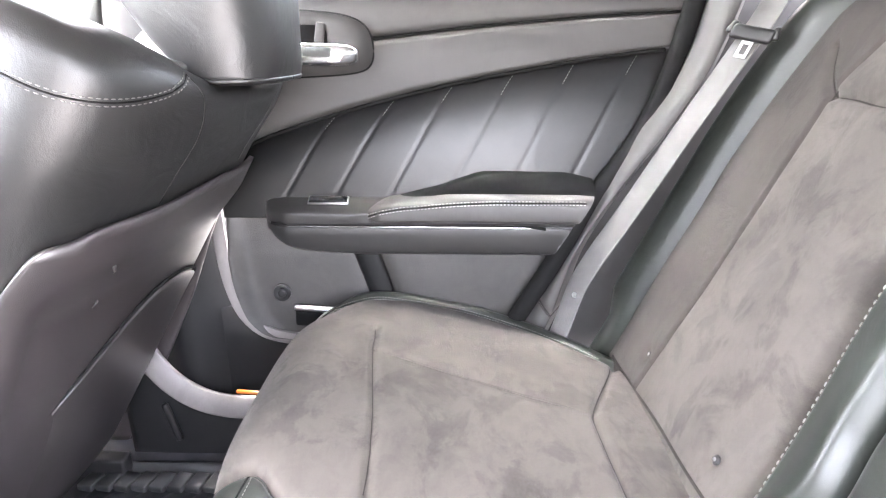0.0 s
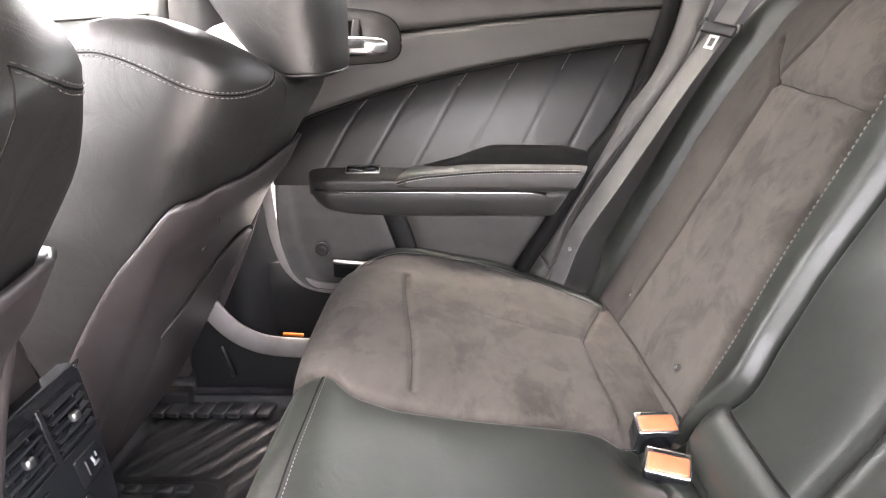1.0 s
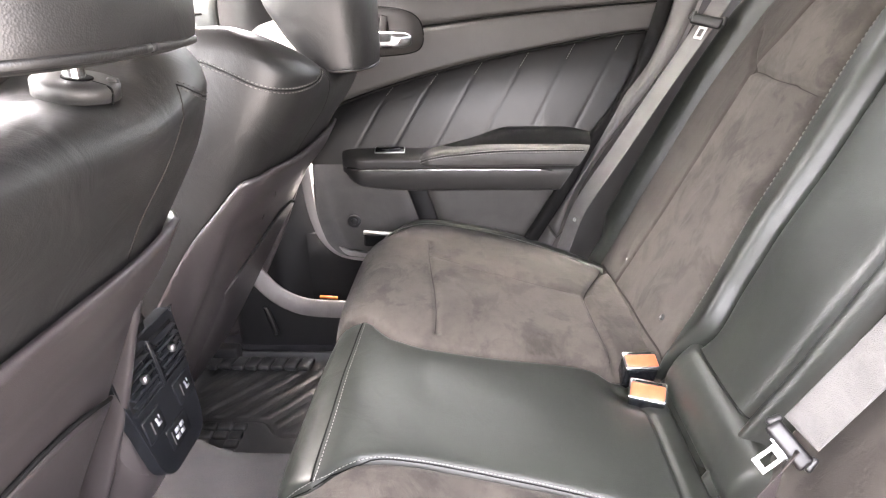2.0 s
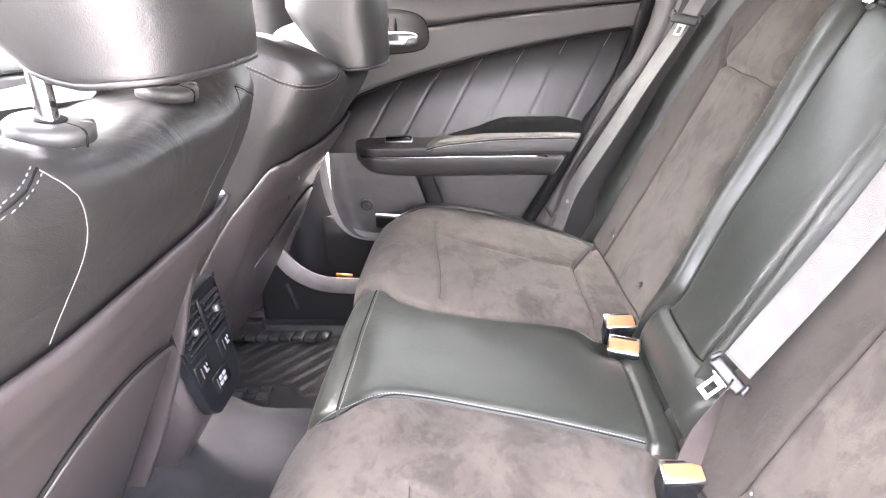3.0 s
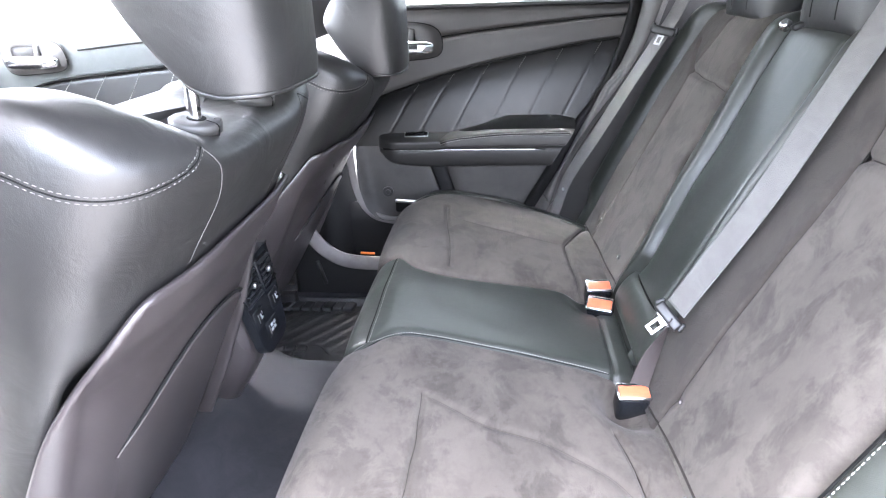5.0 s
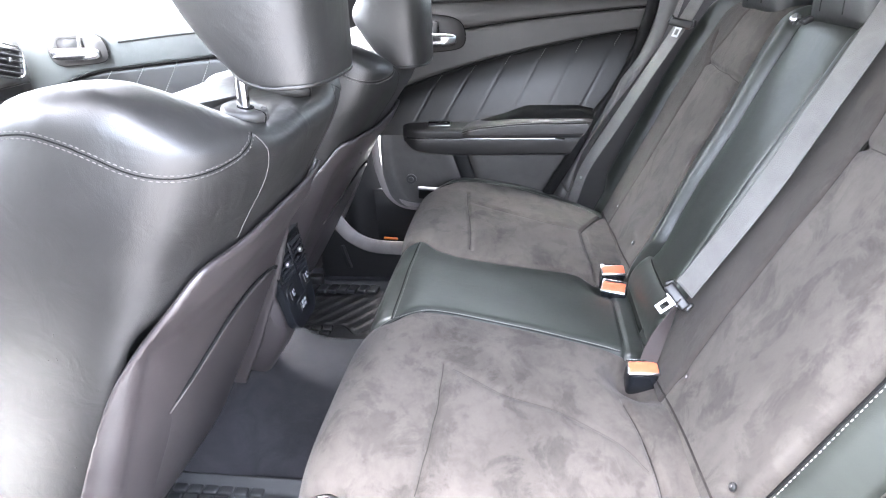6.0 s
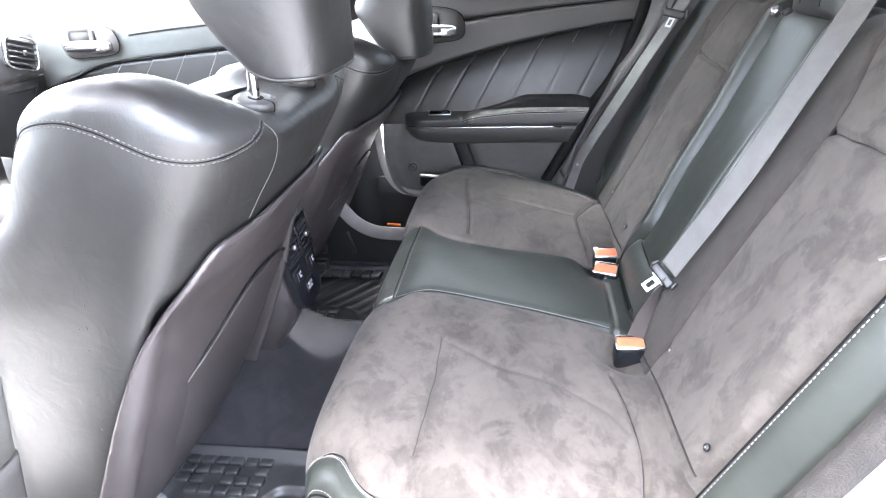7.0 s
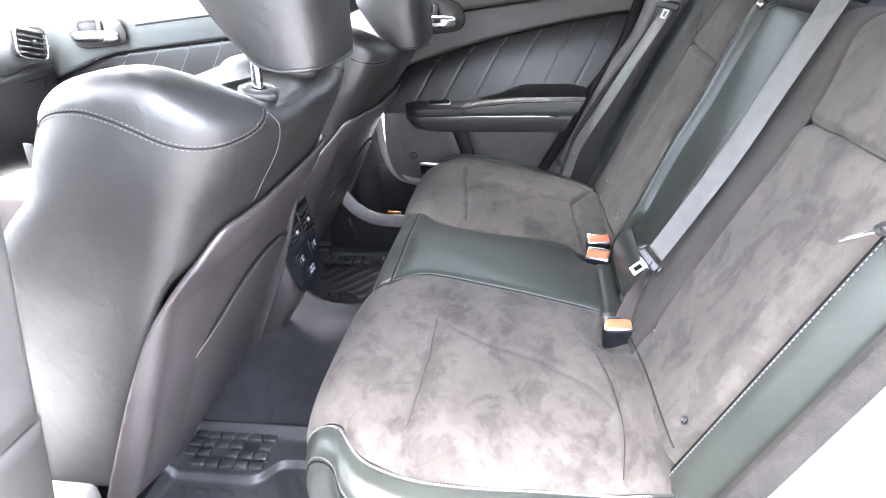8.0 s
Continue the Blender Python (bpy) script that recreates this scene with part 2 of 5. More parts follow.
def sheet(fn, us, vs, thick=0.0, way=None):
    """A grid of fn(u, v); thick closes it into a slab that goes back along way."""
    bm = bmesh.new()
    grid = [[bm.verts.new(fn(u, v)) for v in vs] for u in us]
    for a, b in zip(grid, grid[1:]):
        for k in range(len(vs) - 1):
            bm.faces.new((a[k], a[k + 1], b[k + 1], b[k]))
    if thick:
        back = [[bm.verts.new(p.co + Vector(way) * thick) for p in row] for row in grid]
        for a, b in zip(back, back[1:]):
            for k in range(len(vs) - 1):
                bm.faces.new((a[k], b[k], b[k + 1], a[k + 1]))
        m, n = len(us) - 1, len(vs) - 1
        for k in range(n):
            bm.faces.new((grid[0][k], back[0][k], back[0][k + 1], grid[0][k + 1]))
            bm.faces.new((grid[m][k], grid[m][k + 1], back[m][k + 1], back[m][k]))
        for k in range(m):
            bm.faces.new((grid[k][0], grid[k + 1][0], back[k + 1][0], back[k][0]))
            bm.faces.new((grid[k][n], back[k][n], back[k + 1][n], grid[k + 1][n]))
    return bm


def loft(loops, ends=True):
    """A skin over closed loops of equally many points."""
    bm = bmesh.new()
    rings = [[bm.verts.new(p) for p in loop] for loop in loops]
    n = len(rings[0])
    for a, b in zip(rings, rings[1:]):
        for k in range(n):
            bm.faces.new((a[k], a[(k + 1) % n], b[(k + 1) % n], b[k]))
    if ends:
        bm.faces.new(rings[0][::-1])
        bm.faces.new(rings[-1])
    return bm


def frame_along(pts, k, up):
    t = (pts[min(k + 1, len(pts) - 1)] - pts[max(k - 1, 0)]).normalized()
    side = t.cross(Vector(up))
    side = side.normalized() if side.length > 1e-6 else t.orthogonal().normalized()
    return t, side, side.cross(t).normalized()


def tube(points, radius, n=40, sides=8, up=(0, 0, 1), flat=1.0, smooth=True):
    """A round (or, with flat, oval) bar along a line."""
    pts = spline(points, n) if smooth else [Vector(p) for p in points]
    loops = []
    for k in range(len(pts)):
        _, s, u = frame_along(pts, k, up)
        loops.append([pts[k] + s * radius * math.cos(2 * math.pi * j / sides) + u * radius * flat * math.sin(2 * math.pi * j / sides)
                      for j in range(sides)])
    return loft(loops)


def ribbon(points, width, thick, normals, n=60):
    """A flat band along a line; normals: a vector for each given point."""
    pts, nor = spline(points, n), spline(normals, n)
    loops = []
    for k in range(n):
        t = (pts[min(k + 1, n - 1)] - pts[max(k - 1, 0)]).normalized()
        w = nor[k].cross(t).normalized()
        u = t.cross(w).normalized()
        e = thick * 0.35
        loops.append([pts[k] + w * a + u * b for a, b in ((-width / 2, -e), (-width / 2, e), (-width / 2 + 0.002, thick / 2), (width / 2 - 0.002, thick / 2),
                                                          (width / 2, e), (width / 2, -e), (width / 2 - 0.002, -thick / 2), (-width / 2 + 0.002, -thick / 2))])
    return loft(loops)


def block(centre, size, turn=(0, 0, 0), bevel=0.003, seg=2):
    """A box with rounded edges."""
    bm = bmesh.new()
    bmesh.ops.create_cube(bm, size=1.0)
    for v in bm.verts:
        v.co = Vector((v.co.x * size[0], v.co.y * size[1], v.co.z * size[2]))
    if bevel:
        bmesh.ops.bevel(bm, geom=list(bm.edges), offset=min(bevel, min(size) * 0.45), segments=seg, affect="EDGES", profile=0.5)
    bm.transform(pose(*centre, *turn))
    return bm


def merge(*many):
    out = bmesh.new()
    for bm in many:
        me = bpy.data.meshes.new("m")
        bm.to_mesh(me)
        out.from_mesh(me)
        bm.free()
        bpy.data.meshes.remove(me)
    return out


def disc(centre, axis, radius, height, sides=24, dome=0.0, bevel=0.2):
    """A round button or collar with a softened rim."""
    c, a = Vector(centre), Vector(axis).normalized()
    s = a.orthogonal().normalized()
    t = a.cross(s)
    loops = []
    for r, h in ((1, 0), (1, 1 - bevel), (1 - bevel * 0.5, 1), (0.5, 1 + dome * 0.8), (0.05, 1 + dome)):
        loops.append([c + a * height * h + (s * math.cos(2 * math.pi * j / sides) + t * math.sin(2 * math.pi * j / sides)) * radius * r for j in range(sides)])
    return loft(loops)


def skin_of(ob):
    """The surface of a built part, to lay seams on."""
    bm = bmesh.new()
    bm.from_mesh(ob.data)
    tree = BVHTree.FromBMesh(bm)
    bm.free()
    return tree


def laid(trees, points, n, lift=0.0):
    """A line through points, drawn onto surfaces; gives places and normals."""
    out = []
    for p in spline(points, n):
        best = None
        for tree in trees:
            q, nn, _, d = tree.find_nearest(p)
            if q is not None and (best is None or d < best[2]):
                best = (q, nn, d)
        q, nn, _ = best
        out.append((q + nn * lift, nn))
    return out


def stitches(trees, points, step=0.0065, length=0.0046, radius=0.0008, lift=0.0006, rows=(0.0,)):
    """Rows of small thread loops along a line on a surface."""
    rough = spline(points, 60)
    total = sum((b - a).length for a, b in zip(rough, rough[1:]))
    line = laid(trees, points, max(int(total / step), 4), lift)
    for _ in range(3):
        line = [line[0]] + [((a[0] + b[0] * 2 + c[0]) / 4, b[1]) for a, b, c in zip(line, line[1:], line[2:])] + [line[-1]]
    bm = bmesh.new()
    for k in range(len(line) - 1):
        (p, nn), (q, _) = line[k], line[k + 1]
        t = (q - p)
        if t.length < 1e-6 or t.length > step * 3:
            continue
        t = t.normalized()
        s = t.cross(nn).normalized()
        for off in rows:
            c = p + s * off
            ring = []
            for f, r in ((0, 0.35), (0.25, 1), (0.75, 1), (1, 0.35)):
                ring.append([bm.verts.new(c + t * length * f + s * radius * r * x + nn * radius * r * y) for x, y in ((-1, -0.5), (0, 1), (1, -0.5))])
            for a, b in zip(ring, ring[1:]):
                for j in range(3):
                    bm.faces.new((a[j], a[(j + 1) % 3], b[(j + 1) % 3], b[j]))
    return bm


def seam(trees, points, radius=0.0018, n=60, lift=0.0, even=0):
    """A narrow sunk welt along a line on a surface."""
    line = laid(trees, points, n, lift)
    for _ in range(even):
        line = [line[0]] + [((a[0] + b[0] * 2 + c[0]) / 4, b[1]) for a, b, c in zip(line, line[1:], line[2:])] + [line[-1]]
    loops = []
    for k in range(n):
        t = (line[min(k + 1, n - 1)][0] - line[max(k - 1, 0)][0])
        t = t.normalized() if t.length > 1e-7 else Vector((1, 0, 0))
        nn = line[k][1]
        s = t.cross(nn).normalized()
        loops.append([line[k][0] + s * radius * math.cos(a) + nn * radius * 0.6 * math.sin(a) for a in [2 * math.pi * j / 6 for j in range(6)]])
    return loft(loops)


def span(a, b, n):
    return [a + (b - a) * k / (n - 1) for k in range(n)]


def bell(d, w):
    return math.exp(-(d / w) ** 2)


def off_line(x, y, pts):
    """Distance from (x, y) to a line of points in the plane."""
    best = 9.0
    for (ax, ay), (bx, by) in zip(pts, pts[1:]):
        dx, dy = bx - ax, by - ay
        u = max(0.0, min(1.0, ((x - ax) * dx + (y - ay) * dy) / (dx * dx + dy * dy)))
        best = min(best, math.hypot(x - ax - u * dx, y - ay - u * dy))
    return best


# ---- the setting: ground, floor pan, body shell ----
YC = 0.03   # the car's middle plane
GROUND_Z = -0.32

whole("ground", sheet(lambda u, v: Vector((u, v, GROUND_Z)), [-900, -60, -8, -2, 0, 2, 8, 60, 900], [-900, -60, -8, -2, 0, 2, 8, 60, 900]), CONCRETE,
      "grey asphalt ground under a bright sky", "ground", kind="structure")


def floor_height(x, y):
    """The carpeted floor with its tunnel along the middle."""
    d = abs(y - YC)
    hump = 0.125 * (1 / (1 + math.exp((d - 0.235) / 0.022)))
    hump *= 1 + 0.45 / (1 + math.exp((x + 0.345) / 0.018))
    rise = 0.10 * (1 / (1 + math.exp(-(x + 0.10) / 0.025)))
    side = 0.09 * (1 / (1 + math.exp(-(d - 0.70) / 0.012)))
    return -0.055 + max(hump, rise) + side


whole("floor", sheet(lambda u, v: Vector((u, v, floor_height(u, v))), span(-1.7, 0.55, 70), span(-0.74, 0.80, 90), 0.02, (0, 0, -1)), CARPET,
      "charcoal carpeted car floor with a raised centre tunnel", "floor", kind="structure")


def roof_shape(u, v):
    return Vector((u, YC + v, 1.30 - 0.10 * (v / 0.62) ** 4 - 0.10 * max(0, (abs(u + 0.3) - 0.6) / 0.9) ** 2))


whole("ceiling", sheet(roof_shape, span(-0.80, 1.0, 16), span(-0.62, 0.62, 16), 0.02, (0, 0, 1)), HEADLINER,
      "grey cloth headliner", "ceiling", kind="structure")
whole("roof", sheet(lambda u, v: roof_shape(u, v) + Vector((0, 0, 0.03)), span(-0.82, 1.02, 16), span(-0.64, 0.64, 16), 0.015, (0, 0, 1)), PAINT,
      "white painted car roof", "roof", kind="structure")


def sill(name, side):
    """A door sill of the body with its grey scuff trim."""
    y = YC + side * 0.80
    r = root(name, (0, y, GROUND_Z + 0.2), "white painted door sill with dark inner trim", "door sill", kind="structure")
    part("sill_panel", block((-0.6, y + side * 0.03, -0.08), (2.4, 0.12, 0.20), bevel=0.02), PAINT, r, "white paint")
    part("sill_trim", block((-0.75, y - side * 0.045, 0.035), (2.2, 0.05, 0.06), bevel=0.015), DARK, r, "black plastic")
    return r


for name, side in (("roof_rail_left", -1), ("roof_rail_right", 1)):
    whole(name, tube([(-1.25, YC + side * 0.66, 1.02), (-0.9, YC + side * 0.665, 1.13), (-0.3, YC + side * 0.665, 1.17), (0.4, YC + side * 0.665, 1.16), (0.85, YC + side * 0.64, 1.08), (1.2, YC + side * 0.62, 0.92)], 0.065, 40, 14),
          HEADLINER, "grey cloth-covered roof rail above the doors", "roof rail", kind="structure")


sill("sill_left", -1)
sill("sill_right", 1)

whole("wall_rear", sheet(lambda u, v: Vector((1.02 - 0.12 * u, YC + v, 0.86 + 0.38 * u)), span(0, 1, 4), span(-0.62, 0.62, 4), 0.01, (1, 0, 0)), TINTED,
      "tinted rear window glass", "window", kind="structure")
whole("parcel_shelf", sheet(lambda u, v: Vector((u, YC + v, 0.865 + 0.01 * math.cos(v * 5))), span(0.80, 1.06, 6), span(-0.68, 0.68, 12), 0.02, (0, 0, -1)), CARPET,
      "charcoal carpeted parcel shelf behind the seatback", "shelf", kind="structure")


# ---- rear bench ----
H_XS, H_YS = (-0.09, -0.01, 0.005, 0.02, 0.045, 0.115, 0.24, 0.37, 0.50), (0.192, 0.192, 0.182, 0.163, 0.143, 0.131, 0.137, 0.150, 0.163)
O_XS, O_YS = (-0.09, -0.02, 0.0, 0.03, 0.06, 0.13, 0.20, 0.31, 0.41, 0.47, 0.52), (0.575, 0.585, 0.60, 0.645, 0.672, 0.690, 0.690, 0.662, 0.615, 0.580, 0.560)
PROFILE = [(-0.020, 0.030), (-0.040, 0.10), (-0.056, 0.18), (-0.066, 0.255), (-0.060, 0.31), (-0.040, 0.345), (0.0, 0.362), (0.05, 0.357),
           (0.12, 0.344), (0.22, 0.326), (0.32, 0.309), (0.42, 0.290), (0.49, 0.272), (0.52, 0.250)]
PROFILE_LINE = spline([(x, 0, z) for x, z in PROFILE], 121)
TOP_FROM = next(k for k, p in enumerate(PROFILE_LINE) if p.z > 0.355)


def profile(s):
    k = min(int(s * 120), 119)
    return PROFILE_LINE[k].lerp(PROFILE_LINE[k + 1], s * 120 - k)


def half_mid(s):
    p = profile(s)
    return curve_at(H_XS, H_YS, p.x if s * 120 > TOP_FROM - 8 else -0.09)


def half_out(s):
    p = profile(s)
    return curve_at(O_XS, O_YS, p.x if s * 120 > TOP_FROM - 8 else -0.09)


def half_out_left(s):
    """The near seat is a little fuller at its rear and front corners."""
    p = profile(s)
    return curve_at((-0.09, -0.02, 0.005, 0.03, 0.06, 0.13, 0.20, 0.31, 0.41, 0.47, 0.52), (0.600, 0.600, 0.608, 0.640, 0.664, 0.677, 0.671, 0.653, 0.636, 0.617, 0.595), p.x if s * 120 > TOP_FROM - 8 else -0.09)


def outer(s, sgn):
    return half_out(s) if sgn > 0 else half_out_left(s)


FOLD_R = [(0.084, 0.49), (0.29, 0.437), (0.405, 0.412)]
FOLD_L = [(0.112, -0.286), (0.209, -0.338), (0.301, -0.354), (0.389, -0.402), (0.425, -0.45)]
CROSS_R = [(0.118, 0.20), (0.105, 0.34), (0.084, 0.49), (0.080, 0.56)]
CROSS_L = [(0.108, -0.281), (0.112, -0.40), (0.105, -0.568)]
BACK_R = [(0.485, 0.595), (0.405, 0.412), (0.415, 0.263), (0.43, 0.20)]
BACK_L = [(0.415, -0.30), (0.432, -0.371), (0.440, -0.48), (0.432, -0.584)]


def cushion_relief(x, y, s, lo, hi, fat=1.0):
    """How far the padding swells over, or is drawn under, the cushion's line."""
    u = (y - lo) / (hi - lo)
    swell = 0.016 * fat * (1 - (2 * u - 1) ** 4)
    edge = min(y - lo, hi - y)
    drawn = -0.009 * bell(edge, 0.008)
    if s * 120 > TOP_FROM - 4:
        if y > YC + 0.12:
            drawn -= max(0.006 * bell(off_line(x, y, CROSS_R), 0.0055), 0.0025 * bell(off_line(x, y, FOLD_R), 0.010), 0.010 * bell(off_line(x, y, BACK_R), 0.0060))
        elif y < YC - 0.12:
            drawn -= max(0.006 * bell(off_line(x, y, CROSS_L), 0.0055), 0.0035 * bell(off_line(x, y, FOLD_L), 0.008), 0.010 * bell(off_line(x, y, BACK_L), 0.0060))
            drawn -= 0.060 * bell(math.hypot(x - 0.452, (y + 0.212) * 0.9), 0.040) ** 0.7
        swell += 0.0035 * noise.noise(Vector((x * 9, y * 9, 3)))
    if abs(y - YC) < 0.175:
        drawn -= 0.006 * bell(x - 0.449, 0.0045) + 0.010 * bell(x - 0.494, 0.006)
    drawn -= 0.034 * bell(math.hypot(x - 0.436, (y - 0.150) * 0.75), 0.040)
    return swell + drawn


def cushion_panel(lo, hi, nv, flat=1.0):
    """A panel of the bench cushion between two lines along it."""
    us = span(0, 0.35, 40)[:-1] + span(0.35, 1, 170)

    def at(s, v):
        p, q = profile(s), profile(min(s + 0.01, 1))
        o = profile(max(s - 0.01, 0))
        t = (q - o).normalized()
        nrm = Vector((-t.z, 0, t.x))
        a, b = YC + lo(s), YC + hi(s)
        y = a + (b - a) * v
        return Vector((p.x, y, p.z)) + nrm * cushion_relief(p.x, y, s, a, b, flat)
    return sheet(at, us, span(0, 1, nv))


bench = root("rear_bench_cushion", (0.2, YC, 0.03), "three-seat rear bench cushion, grey suede outer seats and black leather middle", "rear seat")
mid_panel = part("middle_panel", cushion_panel(lambda s: -half_mid(s), half_mid, 80, 0.4), LEATHER_REAR, bench, "smooth black leather middle panel")
left_panel = part("suede_panel", cushion_panel(lambda s: -half_out_left(s), lambda s: -half_mid(s), 150), SUEDE, bench, "mottled grey suede seat panel")
right_panel = part("suede_panel", cushion_panel(half_mid, half_out, 150), SUEDE, bench, "mottled grey suede seat panel")


def bench_side(sgn):
    """The leather band that wraps the outer edge of the cushion down to the floor."""
    def at(s, v):
        p = profile(s)
        o = outer(s, sgn)
        top = p.z - 0.010
        drop = (0, -0.010, -0.011, 0.000, 0.030, 0.11, 0.2)
        out = (0, 0.014, 0.032, 0.052, 0.064, 0.062, 0.052)
        k = min(int(v), 5)
        d = drop[k] + (drop[k + 1] - drop[k]) * (v - k)
        w = out[k] + (out[k + 1] - out[k]) * (v - k)
        corner = max(0.0, min(1.0, (0.03 - p.x) / 0.08))
        w *= 1 - 0.12 * corner
        if sgn < 0:
            w += 0.016 * min(1.0, v / 3) * bell(p.x - 0.12, 0.14)
        return Vector((p.x + 0.016 * corner * v / 3, YC + sgn * (o + w), max(top - d, 0.0)))
    return sheet(at, span(0.10, 1, 90), span(0, 6, 19))


side_left = part("side_band", bench_side(-1), LEATHER_REAR, bench, "black leather edge band")
side_right = part("side_band", bench_side(1), LEATHER_REAR, bench, "black leather edge band")


def cushion_line(fn, sgn, s0, s1, n=14, shift=0.0):
    return [(profile(s).x, YC + sgn * fn(s) + shift, profile(s).z) for s in span(s0, s1, n)]


S_TOP = (TOP_FROM - 6) / 120
for sgn in (-1, 1):
    part("stitching", stitches([skin_of(mid_panel)], cushion_line(half_mid, sgn, S_TOP, 0.90, shift=-sgn * 0.0045), 0.0050, 0.0042, 0.0006, 0.0005), THREAD, bench, "white thread seam")
    part("welt", seam([skin_of(mid_panel)], cushion_line(half_mid, sgn, 0.1, 0.90), 0.0010), SEAM, bench)
    sd, pn = (side_left, left_panel) if sgn < 0 else (side_right, right_panel)
    part("stitching", stitches([skin_of(sd)], cushion_line(half_out if sgn > 0 else half_out_left, sgn, S_TOP, 0.93, shift=sgn * 0.005), 0.0054, 0.0044, 0.0006, 0.001, rows=(-0.002, 0.003)), THREAD, bench, "double white thread seam")
    part("welt", seam([skin_of(sd)], cushion_line(half_out if sgn > 0 else half_out_left, sgn, 0.12, 0.93), 0.0012), SEAM, bench)
    for line, fat in ((CROSS_L, 0.0007), (FOLD_L, 0.0005), (BACK_L, 0.0014)) if sgn < 0 else ((CROSS_R, 0.0009), (FOLD_R, 0.0006), (BACK_R, 0.0014)):
        part("seam", seam([skin_of(pn)], [(x, y, 0.006 + curve_at((0, 0.05, 0.12, 0.22, 0.32, 0.42, 0.49, 0.52), (0.362, 0.357, 0.344, 0.326, 0.309, 0.290, 0.272, 0.250), x)) for x, y in line], fat, 60, 0.0002, 6), SEWN, bench, "dark sewn seam")
    rim = [(profile(s).x - 0.004, YC + sgn * (outer(s, sgn) + 0.060), profile(s).z - 0.028) for s in span(0.30, 0.93, 14)]
    part("piping", seam([skin_of(sd)], rim, 0.0022), SEAM, bench, "dark piping round the edge band")
    part("stitching", stitches([skin_of(sd)], [(x, y - sgn * 0.006, z + 0.006) for x, y, z in rim], 0.0062, 0.0044, 0.0006, 0.0008), THREAD, bench, "white thread seam")
front_roll = [(profile(0.40).x - 0.004, y, profile(0.40).z + 0.01) for y in span(YC - 0.185, YC + 0.185, 9)]
part("welt", seam([skin_of(mid_panel)], front_roll, 0.0014, 60, 0.0004), SEAM, bench)
part("stitching", stitches([skin_of(mid_panel)], [(x + 0.006, y, z + 0.004) for x, y, z in front_roll], 0.0062, 0.0044, 0.0006, 0.0006), THREAD_FINE, bench, "fine thread seam along the front roll")
# the rear seatback: h runs up its slope, y across
BACK_FOOT, BACK_UP = Vector((0.498, 0, 0.262)), Vector((0.26, 0, 0.56)).normalized()
BACK_OUT = Vector((-BACK_UP.z, 0, BACK_UP.x))
BACK_TALL = 0.73


def on_back(y, h, d=0.0):
    roll = max(0.0, (h - 0.63) / 0.10)
    return BACK_FOOT + Vector((0, y, 0)) + BACK_UP * (h - 0.03 * roll ** 2) + BACK_OUT * (d - 0.05 * roll ** 2.2)


SEAM_R = [(0.512, 0.03), (0.505, 0.28), (0.508, 0.52)]
SEAM_L = [(-0.252, 0.03), (-0.248, 0.28), (-0.256, 0.512)]
BACK_LINES_R = [[*SEAM_R, (0.470, 0.60), (0.445, 0.67)], [(0.508, 0.52), (0.545, 0.55), (0.575, 0.59)], [(0.508, 0.52), (0.40, 0.515), (0.29, 0.515)]]
BACK_LINES_L = [[*SEAM_L, (-0.215, 0.66)], [(-0.256, 0.512), (-0.362, 0.519), (-0.457, 0.521), (-0.53, 0.52)]]


def inner_r(h):
    return curve_at((0, 0.05, 0.20, 0.37, 0.65, 0.72), (0.200, 0.212, 0.238, 0.262, 0.287, 0.29), h)


def inner_l(h):
    return -0.078 - 0.015 * h


def wing_r(h):
    return curve_at((0, 0.03, 0.28, 0.52, 0.60, 0.67, 0.75), (0.512, 0.512, 0.505, 0.508, 0.470, 0.445, 0.43), h)


def wing_l(h):
    return curve_at((0, 0.03, 0.28, 0.512, 0.66, 0.75), (-0.252, -0.252, -0.248, -0.256, -0.215, -0.20), h)


def outer_r(h):
    return 0.684 - 0.03 * max(0, (h - 0.39) / 0.2) ** 2


def outer_l(h):
    return -0.530 - 0.005 * h


def roll_r(h):
    """The edge of the centre panel along the far bolster, which tapers below its fold."""
    return curve_at((0, 0.03, 0.10, 0.145, 0.22, 0.62, 0.75), (0.196, 0.186, 0.158, 0.145, 0.158, 0.184, 0.190), h)


def roll_l(h):
    """The edge of the centre panel along the bolster beneath the belt."""
    return -0.030 - 0.01 * h


def back_panel(lo, hi, lines=(), swell=0.014, nv=60, h0=0.0, h1=BACK_TALL, power=4, sunk=0.012, all_lo=None, all_hi=None, skew=0.0):
    def at(h, v):
        a, b = lo(h), hi(h)
        y = a + (b - a) * v
        fa, fb = (all_lo or lo)(h), (all_hi or hi)(h)
        w = (y - fa) / (fb - fa)
        if skew:
            w = w ** skew if skew > 0 else 1 - (1 - w) ** -skew
        d = swell * (1 - abs(2 * w - 1) ** power) - sunk * bell(min(y - fa, fb - y), 0.010)
        if all_lo or all_hi:
            d -= 0.0045 * bell(min(y - a, b - y), 0.0045)
        d -= max([0.010 * bell(off_line(y, h, line), 0.0065) for line in lines], default=0.0)
        for by, bh in BUTTONS:
            d -= 0.006 * bell(math.hypot(y - by, h - bh), 0.014)
        d += 0.003 * noise.noise(Vector((y * 8, h * 8, 7)))
        return on_back(y, h, d)
    return sheet(at, span(h0, h1, 150), span(0, 1, nv))


